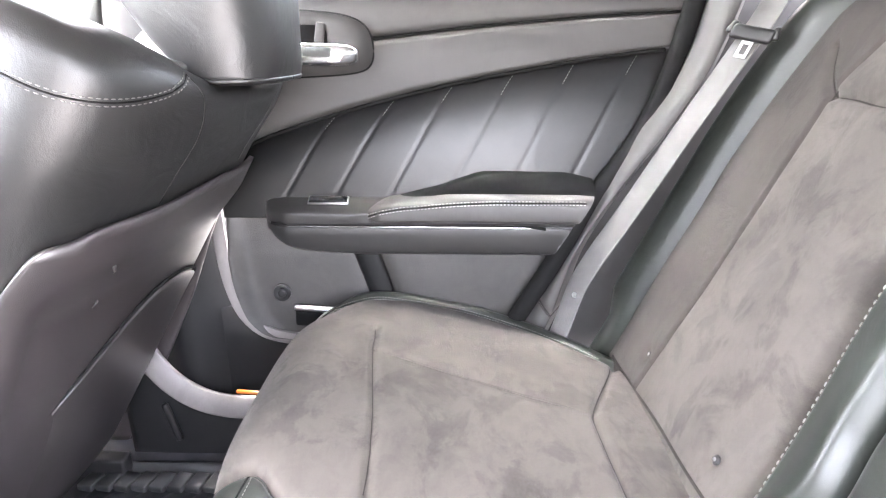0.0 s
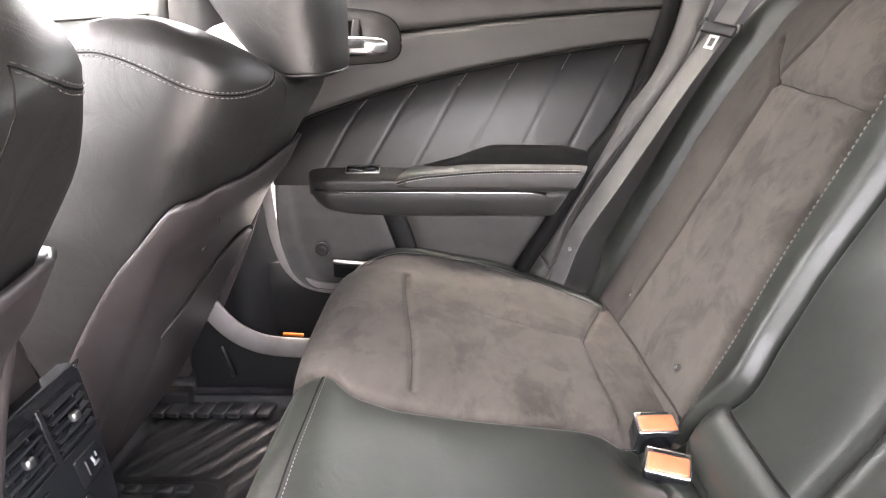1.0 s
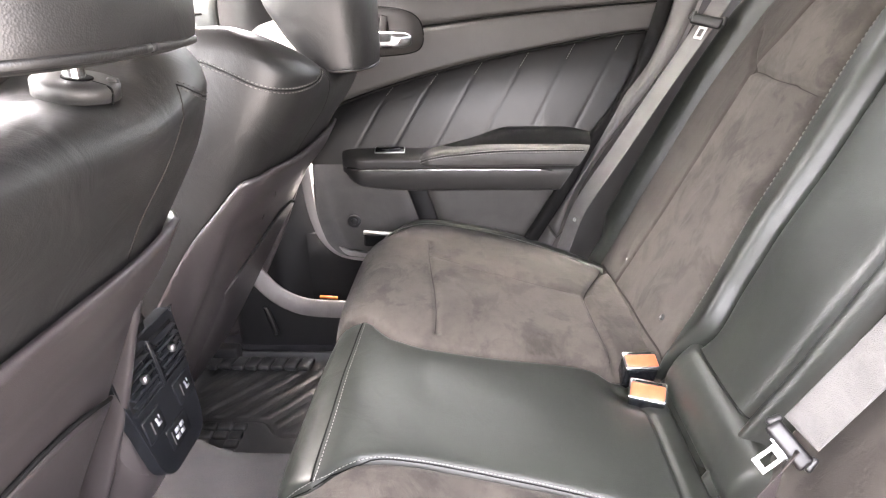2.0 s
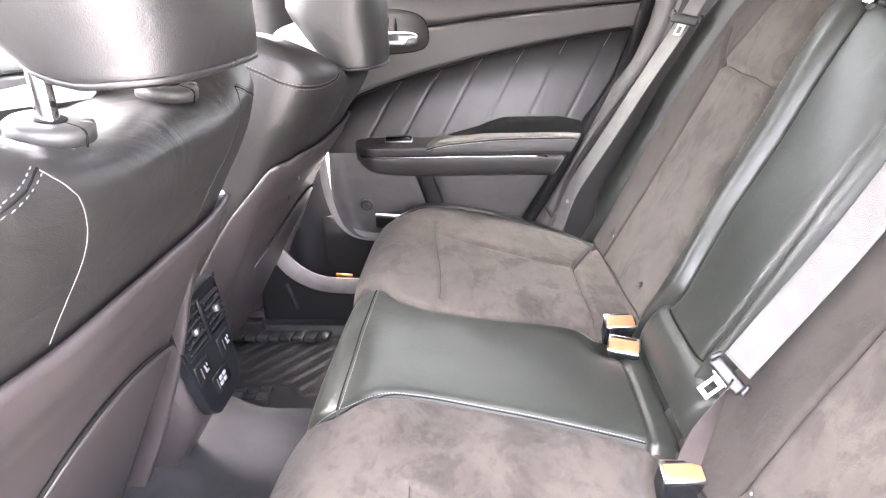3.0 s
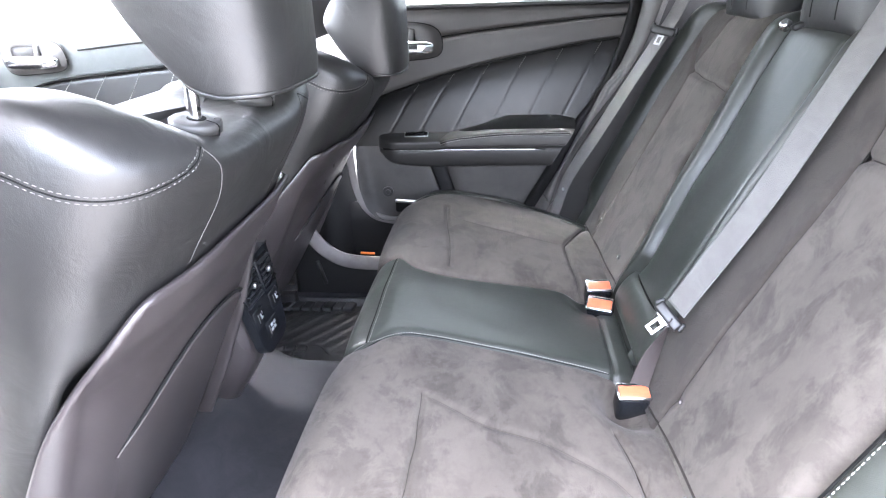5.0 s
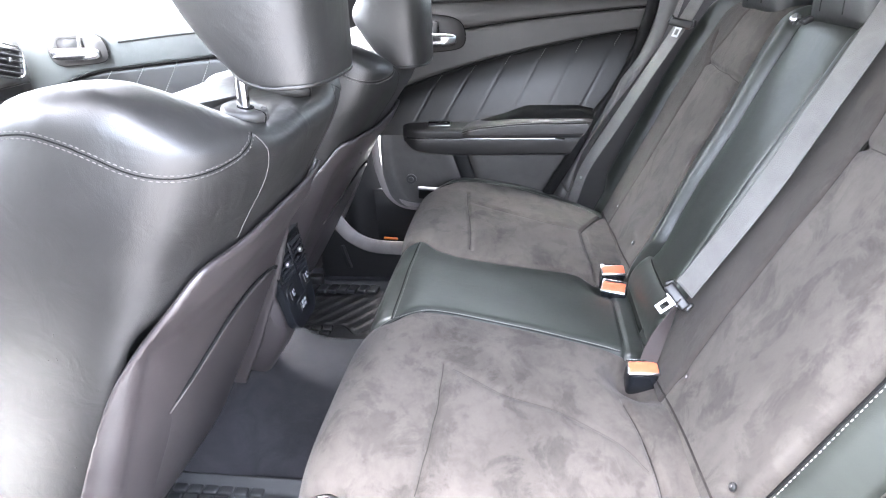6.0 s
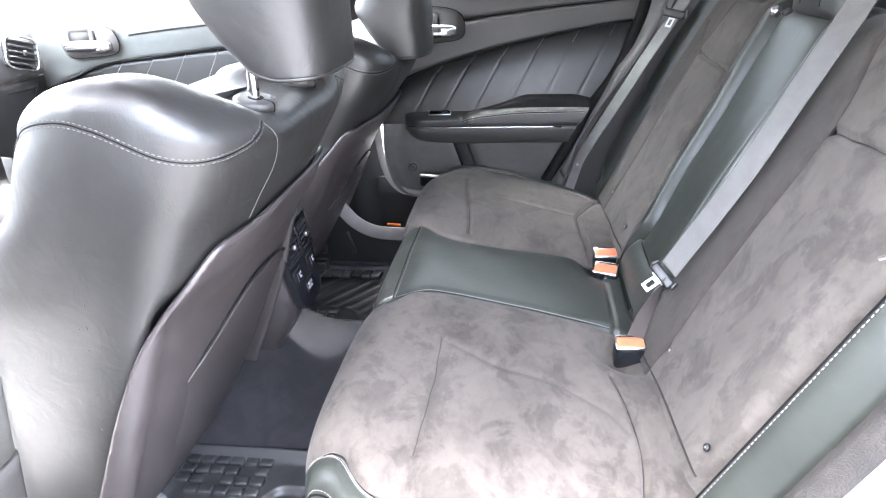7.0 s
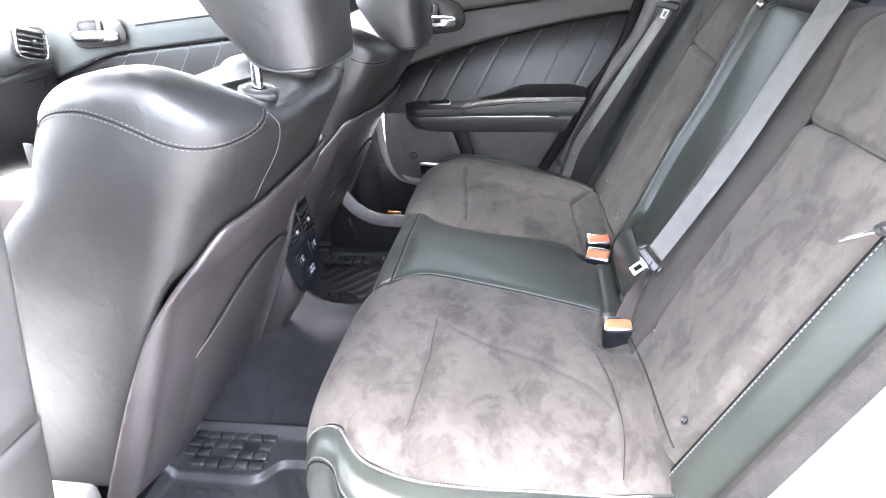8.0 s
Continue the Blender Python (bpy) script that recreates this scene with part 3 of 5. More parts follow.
BUTTONS = [(0.285, 0.075), (0.540, 0.075), (-0.262, 0.075), (-0.497, 0.075)]
seatback = root("rear_seatback", (0.52, YC, 0.27), "rear seatback with grey suede outer seats and black leather centre", "rear seat")
b_mid = part("centre_panel", back_panel(roll_l, roll_r, swell=0.010, nv=50, power=2.4), LEATHER_REAR, seatback, "black leather centre panel")
b_rollr = part("bolster", back_panel(roll_r, inner_r, swell=0.019, nv=60, power=1.8, skew=0.46), LEATHER_REAR, seatback, "rounded black leather bolster")
b_rolll = part("bolster", back_panel(inner_l, roll_l, swell=0.017, nv=50, power=2, skew=-0.7), LEATHER_REAR, seatback, "rounded black leather bolster")
b_right = part("suede_panel", back_panel(inner_r, wing_r, BACK_LINES_R[2:], nv=90, all_hi=outer_r), SUEDE_DARK, seatback, "grey suede seatback panel")
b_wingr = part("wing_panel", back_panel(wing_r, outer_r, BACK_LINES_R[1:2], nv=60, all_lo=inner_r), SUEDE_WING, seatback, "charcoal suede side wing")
b_left = part("suede_panel", back_panel(outer_l, wing_l, BACK_LINES_L[1:], nv=100, all_hi=inner_l), SUEDE_DARK, seatback, "grey suede seatback panel")
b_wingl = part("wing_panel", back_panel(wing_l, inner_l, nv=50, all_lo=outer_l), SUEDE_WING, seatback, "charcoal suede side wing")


def side_bolster(sgn):
    """The leather side bolster that rounds off towards the door."""
    def at(h, v):
        y0 = outer_r(h) if sgn > 0 else outer_l(h) - 0.004
        a = v * math.radians(112)
        if sgn > 0:
            bulge = 0.048 * min(1.0, max(0.45, h / 0.10)) * math.sin(min(a * 1.35, math.pi)) - 0.10 * (1 - math.cos(a)) ** 1.5
            return on_back(y0 + 0.098 * math.sin(a), h, bulge - 0.010 * bell(v, 0.06))
        flat, turn = min(v / 0.75, 1.0), max(0.0, (v - 0.75) / 0.25)
        return on_back(y0 - 0.066 * flat - 0.012 * math.sin(turn * math.pi / 2), h, 0.007 * math.sin(math.pi * flat) - 0.026 * flat ** 1.6 - 0.05 * turn ** 1.5 - 0.016 * bell(v, 0.09))
    return sheet(at, span(-0.10 if sgn > 0 else 0.0, BACK_TALL, 76), span(0, 1, 26))


b_sider = part("side_bolster", side_bolster(1), LEATHER_REAR, seatback, "black leather side bolster")
b_sidel = part("side_bolster", side_bolster(-1), LEATHER_REAR, seatback, "black leather side bolster")
part("stitching", stitches([skin_of(b_rollr)], [on_back(inner_r(h) - 0.006, h, 0.01) for h in span(0.02, 0.66, 14)], 0.0085, 0.0056, 0.0011, 0.0010), THREAD, seatback, "white thread seam")
part("stitching", stitches([skin_of(b_sidel)], [on_back(outer_l(h) - 0.021, h, 0.01) for h in span(0.0, 0.66, 14)], 0.0075, 0.0050, 0.0009), THREAD, seatback, "white thread seam")
# black cord: the shadowed gap beside the suede edge, put into colour
part("crease", seam([skin_of(b_sidel)], [on_back(outer_l(h) - 0.006, h, -0.004) for h in span(0.0, 0.66, 10)], 0.0075), SEAM, seatback)
for y, h in BUTTONS:
    bt = part("anchor_button", disc(on_back(y, h, 0.004), BACK_OUT, 0.0064, 0.004, 20, 0.3), DARK, seatback, "black child-seat anchor button")
    # bright steel dot stands in for the glint on the black button
    part("cap_shine", disc(on_back(y, h, 0.0085), BACK_OUT, 0.0026, 0.0012, 14, 0.4), STEEL, bt)


def base_roll(y, a):
    """The soft pad between the cushion and the foot of the centre back."""
    end = max(0.0, abs((y - 0.02) / 0.147) - 0.80) / 0.20
    fat = 1 - 0.55 * end ** 2
    return on_back(y, 0.058 - 0.047 * math.cos(a), -0.006 + 0.031 * fat * max(0.0, math.sin(a)) ** 0.8)


part("base_roll", sheet(base_roll, span(-0.127, 0.167, 50), span(0, math.pi, 22)), LEATHER_REAR, seatback, "soft black leather pad along the foot of the centre back")
# black line drawn for the shade where the pad meets the centre panel
part("roll_crease", seam([skin_of(b_mid)], [on_back(y, 0.104, 0.01) for y in span(-0.12, 0.158, 8)], 0.0022, 40), SEAM, seatback)
part("back_board", block((0.73, YC, 0.56), (0.03, 1.24, 0.66), (0, 24.9, 0), 0.01), DARK, seatback)
for pn, lines in ((b_right, BACK_LINES_R), (b_left, BACK_LINES_L)):
    for line in lines:
        part("panel_seam", seam([skin_of(pn), skin_of(b_wingr if pn is b_right else b_wingl)], [on_back(y, h, 0.004) for y, h in line], 0.0011, 60, 0.0002, 4), SEWN, seatback, "dark sewn panel seam")
# dark lines along the seatback's foot: contact shade put into colour
for pn, line in ((b_right, [(0.645, 0.008), (0.52, 0.021), (0.40, 0.030), (0.235, 0.034), (0.205, 0.030)]), (b_left, [(-0.17, 0.004), (-0.25, 0.018), (-0.324, 0.028), (-0.451, 0.036), (-0.525, 0.034)])):
    part("foot_crease", seam([skin_of(pn), skin_of(b_wingr if pn is b_right else b_wingl)], [on_back(y, h, 0.012) for y, h in line], 0.0024, 60, 0.0, 4), SEWN, seatback, "dark line drawn for the shade where the seatback meets the cushion")


def rear_headrest(y, w, guide):
    r = root("rear_headrest", on_back(y, 0.64), "low black leather rear headrest on the seatback", "headrest", "rear headrests")
    loops = []
    for k in range(17):
        u = k / 16
        wide = w * (0.90 + 0.10 * math.sin(math.pi * min(u * 2.5, 1) * 0.5)) * (1 - 0.25 * max(0, u - 0.8) / 0.2)
        deep = 0.055 * math.sin(math.pi * (0.14 + 0.76 * u)) + 0.006
        c = on_back(y, 0.60) + Vector((0.022, 0, 0)) + BACK_UP * (0.050 + 0.185 * u)
        loops.append([c + Vector((0, wide * math.copysign(abs(math.cos(a)) ** 0.6, math.cos(a)), 0)) + BACK_OUT * deep * math.copysign(abs(math.sin(a)) ** 0.7, math.sin(a))
                      for a in [2 * math.pi * j / 32 for j in range(32)]])
    pad = part("pad", loft(loops), LEATHER, r)
    pt = skin_of(pad)
    for off in (-0.35, 0.35):
        part("welt", seam([pt], [on_back(y + w * off, 0.60, 0.06) + BACK_UP * h for h in span(0.05, 0.20, 6)], 0.0016, 24), SEAM, pad, "sewn panel seam")
    if guide:
        part("guide", disc(on_back(y + guide, 0.645, 0.050), BACK_OUT, 0.010, 0.012, 24, 0.3), CHROME, r, "small chrome post guide")
        part("release", block(on_back(y + guide - 0.020, 0.650, 0.046), (0.018, 0.016, 0.010), (0, -25, 0), 0.003), DARK, r, "black release button")
    return r


rear_headrest(0.43, 0.13, 0)
rear_headrest(0.055, 0.12, 0.022)
rear_headrest(-0.44, 0.135, 0)


# ---- right rear door (closed) ----
def door_skin(x, z):
    """The inner face of the door panel: how far out it lies at x along the car and height z."""
    y = 0.742 + 0.050 * max(0.0, min(1.0, (z - 0.42) / 0.40))
    return y + 0.012 * max(0, (x - 0.35) / 0.25)


def curve_z(x):
    """The rising line along the top of the stitched insert."""
    return curve_at((-0.30, -0.20, -0.153, -0.01, 0.098, 0.203, 0.311, 0.418, 0.58, 0.70), (0.545, 0.607, 0.636, 0.684, 0.713, 0.737, 0.757, 0.775, 0.795, 0.80), x)


def rear_x(z):
    """The sloping rear edge of the door."""
    return curve_at((0.20, 0.306, 0.43, 0.547, 0.66, 0.793, 0.873, 0.95), (0.262, 0.322, 0.392, 0.458, 0.538, 0.588, 0.606, 0.615), z)


def front_x(z):
    """The front edge of the door with its rounded lower corner."""
    return curve_at((0.245, 0.250, 0.265, 0.30, 0.386, 0.506, 0.70, 0.95), (-0.08, -0.145, -0.175, -0.200, -0.218, -0.223, -0.21, -0.19), z)


right_door = root("door_1", (0.15, 0.78, 0.22), "closed rear door panel with stitched black leather insert and armrest", "car door", kind="structure")


def door_patch(z_lo, z_hi, nz, relief, nx=80):
    """A patch of door trim between two heights, from its front edge to its rear edge."""
    def at(v, u):
        x = -0.22 + 0.84 * u
        z = z_lo(x) + (z_hi(x) - z_lo(x)) * v
        x = min(max(x, front_x(z)), rear_x(z))
        z = z_lo(x) + (z_hi(x) - z_lo(x)) * v
        return Vector((x, door_skin(x, z) - relief(x, z, v), z))
    return sheet(at, span(0, 1, nz), span(0, 1, nx), 0.02, (0, 1, 0))


def upper_split(x):
    return curve_at((-0.25, 0.06, 0.30, 0.607, 0.7), (0.775, 0.813, 0.838, 0.858, 0.862), x)


p_top = part("top_trim", door_patch(lambda x: upper_split(x) + 0.001, lambda x: 0.892, 14, lambda x, z, v: 0.010 - 0.008 * bell(v, 0.08) - 0.02 * v ** 3), TRIM, right_door, "grey-brown grained upper trim")
p_upper = part("upper_trim", door_patch(lambda x: curve_z(x) + 0.001, lambda x: upper_split(x) - 0.001, 24,
                                        lambda x, z, v: 0.012 + 0.004 * math.sin(math.pi * v) - 0.008 * bell(v - 1, 0.05) - 0.008 * bell(v, 0.05)), TRIM, right_door, "grey-brown grained trim")

STITCH_TOP = (-0.01, 0.098, 0.203, 0.311, 0.418, 0.530)
STITCH_FOOT = (-0.115, -0.024, 0.077, 0.183, 0.292, 0.392)


def insert_relief(x, z, v):
    d = 0.012 - 0.22 * (-0.03 * v + 0.05 * v * v + 0.062 * v ** 5)
    for a, b in zip(STITCH_FOOT, STITCH_TOP):
        line = [(b, curve_z(b)), (a + 0.62 * (b - a), 0.54 + 0.60 * (curve_z(b) - 0.54)), (a, 0.52)]
        d -= 0.0011 * bell(off_line(x, z, line), 0.0028)
    return d


p_insert = part("stitched_insert", door_patch(lambda x: 0.500, lambda x: max(curve_z(x) - 0.001, 0.501), 70, insert_relief, 200), DOOR_LEATHER, right_door, "black leather insert with slanting stitch lines")
part("insert_piping", tube([(x, door_skin(x, curve_z(x)) - 0.010, curve_z(x)) for x in span(-0.20, 0.575, 16)], 0.0035, 70), SEAM, right_door)
part("split_line", tube([(x, door_skin(x, upper_split(x)) - 0.006, upper_split(x)) for x in span(0.055, 0.60, 12)], 0.0022, 60), SEAM, right_door)
tree = skin_of(p_insert)
for a, b in zip(STITCH_FOOT, STITCH_TOP):
    pts = [(x, door_skin(x, z) + 0.006, z) for x, z in ((b, curve_z(b) - 0.006), (a + 0.62 * (b - a), 0.54 + 0.60 * (curve_z(b) - 0.54)), (a, 0.53))]
    part("stitching", stitches([tree], pts, 0.0060, 0.0044, 0.0008), THREAD_FINE, right_door, "pale thread line")


def lower_relief(x, z, v):
    d = -0.020 + 0.006 * math.sin(math.pi * v)
    # a sunk upright channel and a raised rim along the front
    d -= 0.018 * bell(x - (0.064 - 0.33 * (z - 0.36)), 0.022) ** 0.6
    d += 0.024 * bell(x - front_x(z), 0.020)
    return d


p_lower = part("lower_trim", door_patch(lambda x: 0.245, lambda x: 0.499, 40, lower_relief, 140), TRIM_LOW, right_door, "scuffed grained lower trim with a sunk channel")
# black bar laid into the recess: its shade done as colour
part("channel", tube([(0.036, 0.757, 0.440), (0.060, 0.757, 0.37), (0.080, 0.757, 0.30)], 0.024, 20, 10, (0, 1, 0), 0.3), PILLAR_DARK, right_door, "black bar giving the sunk channel its shade")

# armrest with pad, switch, bright strip
def armrest_body(u, a):
    """A shelf with a soft front edge, a waist where the strip runs and a belly under it; a runs from the foot up and back to the door."""
    x = -0.142 + (0.455 - -0.142) * u
    nose = min(1.0, ((x + 0.142) / 0.045) ** 0.5) if x > -0.142 else 0.0
    low = curve_at((-0.142, -0.125, -0.095, -0.04, 0.05, 0.46), (0.485, 0.462, 0.446, 0.437, 0.433, 0.433), x)
    z = curve_at((0, 0.22, 0.45, 0.55, 0.60, 0.70, 0.78, 0.86, 1.0), (low, low + 0.008, 0.482, 0.492, 0.498, 0.515, 0.524, 0.531, 0.545), a)
    out = curve_at((0, 0.10, 0.22, 0.45, 0.53, 0.56, 0.60, 0.70, 0.78, 0.86, 1.0), (0.010, 0.040, 0.050, 0.058, 0.0575, 0.054, 0.0605, 0.0620, 0.0560, 0.044, 0.0), a)
    y = 0.765 - out * (0.30 + 0.70 * nose)
    return Vector((min(x, rear_x(z) - 0.006), y, z))


arm = part("armrest", sheet(armrest_body, [k / 69 if k > 12 else (12 / 69) * (k / 12) ** 1.8 for k in range(70)], span(0, 1, 60)), ARM, right_door, "black moulded armrest")


def pad_shape(u, a):
    x = 0.030 + (0.455 - 0.030) * u
    rise = curve_at((0, 0.06, 0.16, 0.33, 0.40, 0.52, 0.9, 1.0), (0.002, 0.016, 0.030, 0.038, 0.042, 0.044, 0.043, 0.040), u)
    c, s = math.cos(a), math.sin(a)
    grow = min(1.0, (u / 0.10) ** 0.5) if u > 0 else 0.0
    y = 0.765 - 0.072 * (0.4 + 0.6 * grow) * max(0.0, c) ** 0.5
    z = 0.513 + (rise if s > 0 else 0.004 + 0.010 * grow) * math.copysign(abs(s) ** 0.6, s)
    return Vector((min(x, rear_x(z) - 0.004), y, z))


pad = part("armrest_pad", sheet(pad_shape, span(0, 1, 60), span(-math.pi / 2, math.pi / 2, 24)), TRIM, arm, "padded grey-black vinyl armrest top")
ptree = skin_of(pad)


def hump_shape(u, a):
    x = 0.055 + 0.402 * u
    top = curve_at((0, 0.2, 0.32, 0.42, 0.52, 0.85, 1.0), (0.530, 0.552, 0.564, 0.578, 0.588, 0.586, 0.574), u)
    z = 0.522 + (top - 0.522) * max(0.0, math.sin(a)) ** 0.6
    return Vector((min(x, rear_x(z) - 0.004), 0.768 - 0.056 * max(0.0, math.cos(a)) ** 0.6, z))


part("armrest_hump", sheet(hump_shape, span(0, 1, 40), span(0, math.pi / 2, 14)), SEAM, arm, "dark rear hump of the armrest")
pad_line = [(0.045, 0.70, 0.511), (0.075, 0.695, 0.522), (0.13, 0.69, 0.533), (0.22, 0.69, 0.541), (0.33, 0.69, 0.545), (0.44, 0.69, 0.546)]
part("stitching", stitches([ptree], pad_line, 0.0062, 0.0045, 0.0006, rows=(-0.003, 0.003)), THREAD_FINE, arm, "double pale thread line")
part("welt", seam([ptree], pad_line, 0.0012), SEAM, arm)
part("bright_strip", tube([(-0.118, 0.7145, 0.4935), (-0.08, 0.7085, 0.4935), (0.0, 0.7085, 0.4930), (0.2, 0.7085, 0.4925), (0.34, 0.7085, 0.4915), (0.368, 0.7090, 0.4895)], 0.0015, 50, 8, (0, 1, 0), 0.8), CHROME, arm, "thin polished metal strip")
part("strip_groove", tube([(-0.124, 0.716, 0.4975), (-0.08, 0.7075, 0.4975), (0.2, 0.7075, 0.4965), (0.33, 0.7075, 0.4955), (0.372, 0.708, 0.490)], 0.0030, 50, 8, (0, 1, 0), 0.9), SEAM, arm)
SWP = pose(-0.020, 0.7265, 0.5375, 30, 0, 0)


def on_switch(bm):
    bm.transform(SWP)
    return bm


switch = part("window_switch", on_switch(block((0, 0, 0), (0.074, 0.020, 0.004), (0, 0, 0), 0.003)), STEEL, arm, "polished window switch surround")
part("switch_well", on_switch(block((0, 0, 0.0015), (0.070, 0.0165, 0.004), (0, 0, 0), 0.002)), GLOSS, switch)
part("switch_paddle", on_switch(block((0.012, 0.0, 0.005), (0.030, 0.008, 0.006), (0, -6, 0), 0.002)), GLOSS, switch)

# pull handle in its bezel
BEZ = [(-0.145, 0.838), (-0.125, 0.857), (-0.05, 0.858), (0.02, 0.850), (0.055, 0.832), (0.066, 0.800), (0.060, 0.770), (0.030, 0.757), (-0.05, 0.751), (-0.110, 0.750), (-0.138, 0.765), (-0.148, 0.800), (-0.145, 0.838)]
def handle_unit(parent, dx, y, dz=0.0):
    """A chrome pull before a sunk cup in a rounded surround that stands just proud of the trim."""
    def P(x, z, d):
        return (x + dx, y - d, z + dz)
    rim = part("handle_bezel", tube([P(x, z, 0.0) for x, z in BEZ], 0.0022, 90), SEAM, parent, "dark line round the handle surround")
    edge = spline([P(x, z, 0.002) for x, z in BEZ], 61)[:-1]
    c = Vector(P(-0.062, 0.806, 0.002))
    hole = []
    for q in edge:
        a = math.atan2(q.z - c.z, q.x - c.x)
        ca, sa = math.cos(a), math.sin(a)
        r = (abs(ca / 0.050) ** 5 + abs(sa / 0.030) ** 5) ** -0.2
        hole.append(c + Vector((r * ca, 0, r * sa)))
    part("bezel_plate", loft([[q + Vector((0, 0.004, 0)) for q in edge], edge, [q.lerp(h, 0.94) - Vector((0, 0.001, 0)) for q, h in zip(edge, hole)], hole, [h + Vector((0, 0.002, 0)) for h in hole]], False), TRIM, rim)
    deep = [h + Vector((0, 0.006, 0)) for h in hole]
    part("handle_cup", loft([hole, deep, [c + Vector((0, 0.006, 0)) + (h - c) * 0.05 for h in hole]]), PILLAR_DARK, rim)
    part("cup_lip", block(P(-0.024, 0.822, 0.004), (0.016, 0.008, 0.036), (0, 10, 0), 0.003), TRIM, rim)
    loops = []
    for k in range(26):
        u = k / 25
        x = -0.118 + 0.160 * u
        tall = curve_at((0, 0.1, 0.6, 0.9, 1.0), (0.013, 0.0185, 0.0195, 0.0175, 0.012), u)
        m = Vector(P(x, 0.789 - 0.003 * u, 0.024 - 0.016 * max(0, (u - 0.72) / 0.28) ** 1.6))
        loops.append([m + Vector((0, 0.009 * math.cos(a), tall * math.copysign(abs(math.sin(a)) ** 0.7, math.sin(a)))) for a in [2 * math.pi * j / 16 for j in range(16)]])
    part("pull", loft(loops), CHROME, rim, "polished chrome door pull")


handle_unit(right_door, 0.0, 0.7650)
screw = part("screw_cover", disc((-0.122, 0.733, 0.353), (0, -1, 0), 0.017, 0.006, 20, -0.6), DARK, right_door, "round black speaker cap")
part("screw_head", disc((-0.122, 0.730, 0.353), (0, -1, 0), 0.008, 0.004, 14), DARK, screw)
part("bin_lip", block((-0.06, 0.735, 0.318), (0.085, 0.014, 0.010), (0, 4, 0), 0.004), STEEL, right_door, "shiny lip of the door bin")
part("bin_mouth", block((-0.062, 0.738, 0.296), (0.080, 0.014, 0.034), (0, 4, 0), 0.006), SEAM, right_door)
# dark rubber seal along the rear edge, and the glass above
part("door_seal", tube([(rear_x(z) + 0.006, door_skin(0.5, z) - 0.022, z) for z in span(0.22, 0.95, 12)], 0.018, 50, 10, (0, 1, 0), 1.0), SEAM, right_door, "black rubber door seal")
part("window_seal", block((0.17, 0.800, 0.896), (0.86, 0.022, 0.014), (0, 0.4, 0), 0.005), DARK, right_door)
gl = part("pane", sheet(lambda u, v: Vector((u, 0.815 - 0.24 * (v - 0.95), v)), span(-0.24, 0.66, 4), span(0.895, 1.24, 4), 0.004, (0, 1, 0)), TINTED_SIDE, right_door, "tinted side window glass")

# body flange strip beyond the front edge of the door, the pillar foot and the sill curve
flange = [(-0.246, 0.768, 0.60), (-0.246, 0.766, 0.50), (-0.240, 0.762, 0.40), (-0.226, 0.757, 0.335), (-0.205, 0.752, 0.292), (-0.170, 0.748, 0.262), (-0.12, 0.745, 0.250), (-0.06, 0.745, 0.248)]
part("edge_strip", ribbon(flange, 0.024, 0.010, [(0.15, -1, 0)] * len(flange), 60), GREYTRIM, right_door, "pale grey door edge strip")
whole("pillar_right", sheet(lambda z, u: Vector((-0.44 + 0.205 * u + 0.03 * (0.4 - z) * (1 - u), 0.795 + 0.02 * math.cos(u * 5) - 0.04 * bell(u - 0.4, 0.4) + 0.10 * max(0, z - 0.5), z)),
                              span(0.08, 1.05, 40), span(0, 0.97, 30), 0.02, (0, 1, 0)), PILLAR_DARK, "dark plastic trim of the door pillar", "pillar", kind="structure")
whole("inner_sill_right", sheet(lambda u, v: Vector((u, 0.775, v)), span(-0.50, 0.32, 6), span(-0.05, 0.30, 6), 0.02, (0, 1, 0)), PILLAR_DARK, "dark lower body panel inside the door", "panel", kind="structure")
curve = [(-0.425, 0.712, 0.30), (-0.400, 0.714, 0.225), (-0.362, 0.716, 0.165), (-0.315, 0.717, 0.128), (-0.262, 0.717, 0.110), (-0.18, 0.717, 0.104), (-0.02, 0.717, 0.100)]
kick = root("kick_trim", (-0.25, 0.72, 0.0), "pale curved sill trim over a dark kick panel", "sill trim", kind="structure")
part("pale_edge", ribbon(curve, 0.046, 0.014, [(0.1, -1, 0.25)] * len(curve), 70), GREYTRIM, kick, "pale grey curved edge")
part("kick_panel", sheet(lambda u, v: Vector((-0.47 + 0.5 * u, 0.726, -0.04 + v * (curve_at((-0.47, -0.40, -0.362, -0.315, -0.262, -0.18, 0.1), (0.33, 0.225, 0.165, 0.128, 0.110, 0.104, 0.10), -0.47 + 0.5 * u) + 0.04))),
                         span(0, 1, 40), span(0, 1, 10), 0.012, (0, 1, 0)), DARK, kick, "black kick panel")
part("clip", block((-0.372, 0.715, 0.068), (0.014, 0.012, 0.09), (0, -14, 0), 0.004), DARK, kick)
# added bar: a sun patch on the sill trim, built as an orange part
whole("sun_patch_bar", block((-0.205, 0.714, 0.142), (0.050, 0.008, 0.009), (0, 4, 0), 0.004), SUN_PATCH, "small orange bar standing in for a patch of sun on the sill trim", "reflector")

# trim strip between the door and the belt, with its foot beside the cushion
def strip_edges(z):
    a = curve_at((0.22, 0.35, 0.456, 0.568, 0.662, 0.74, 0.82, 1.0), (0.303, 0.364, 0.421, 0.474, 0.527, 0.584, 0.614, 0.644), z)
    b = curve_at((0.22, 0.329, 0.422, 0.50, 0.585, 0.681, 0.782, 1.0), (0.355, 0.397, 0.423, 0.462, 0.516, 0.583, 0.636, 0.70), z)
    return a, b


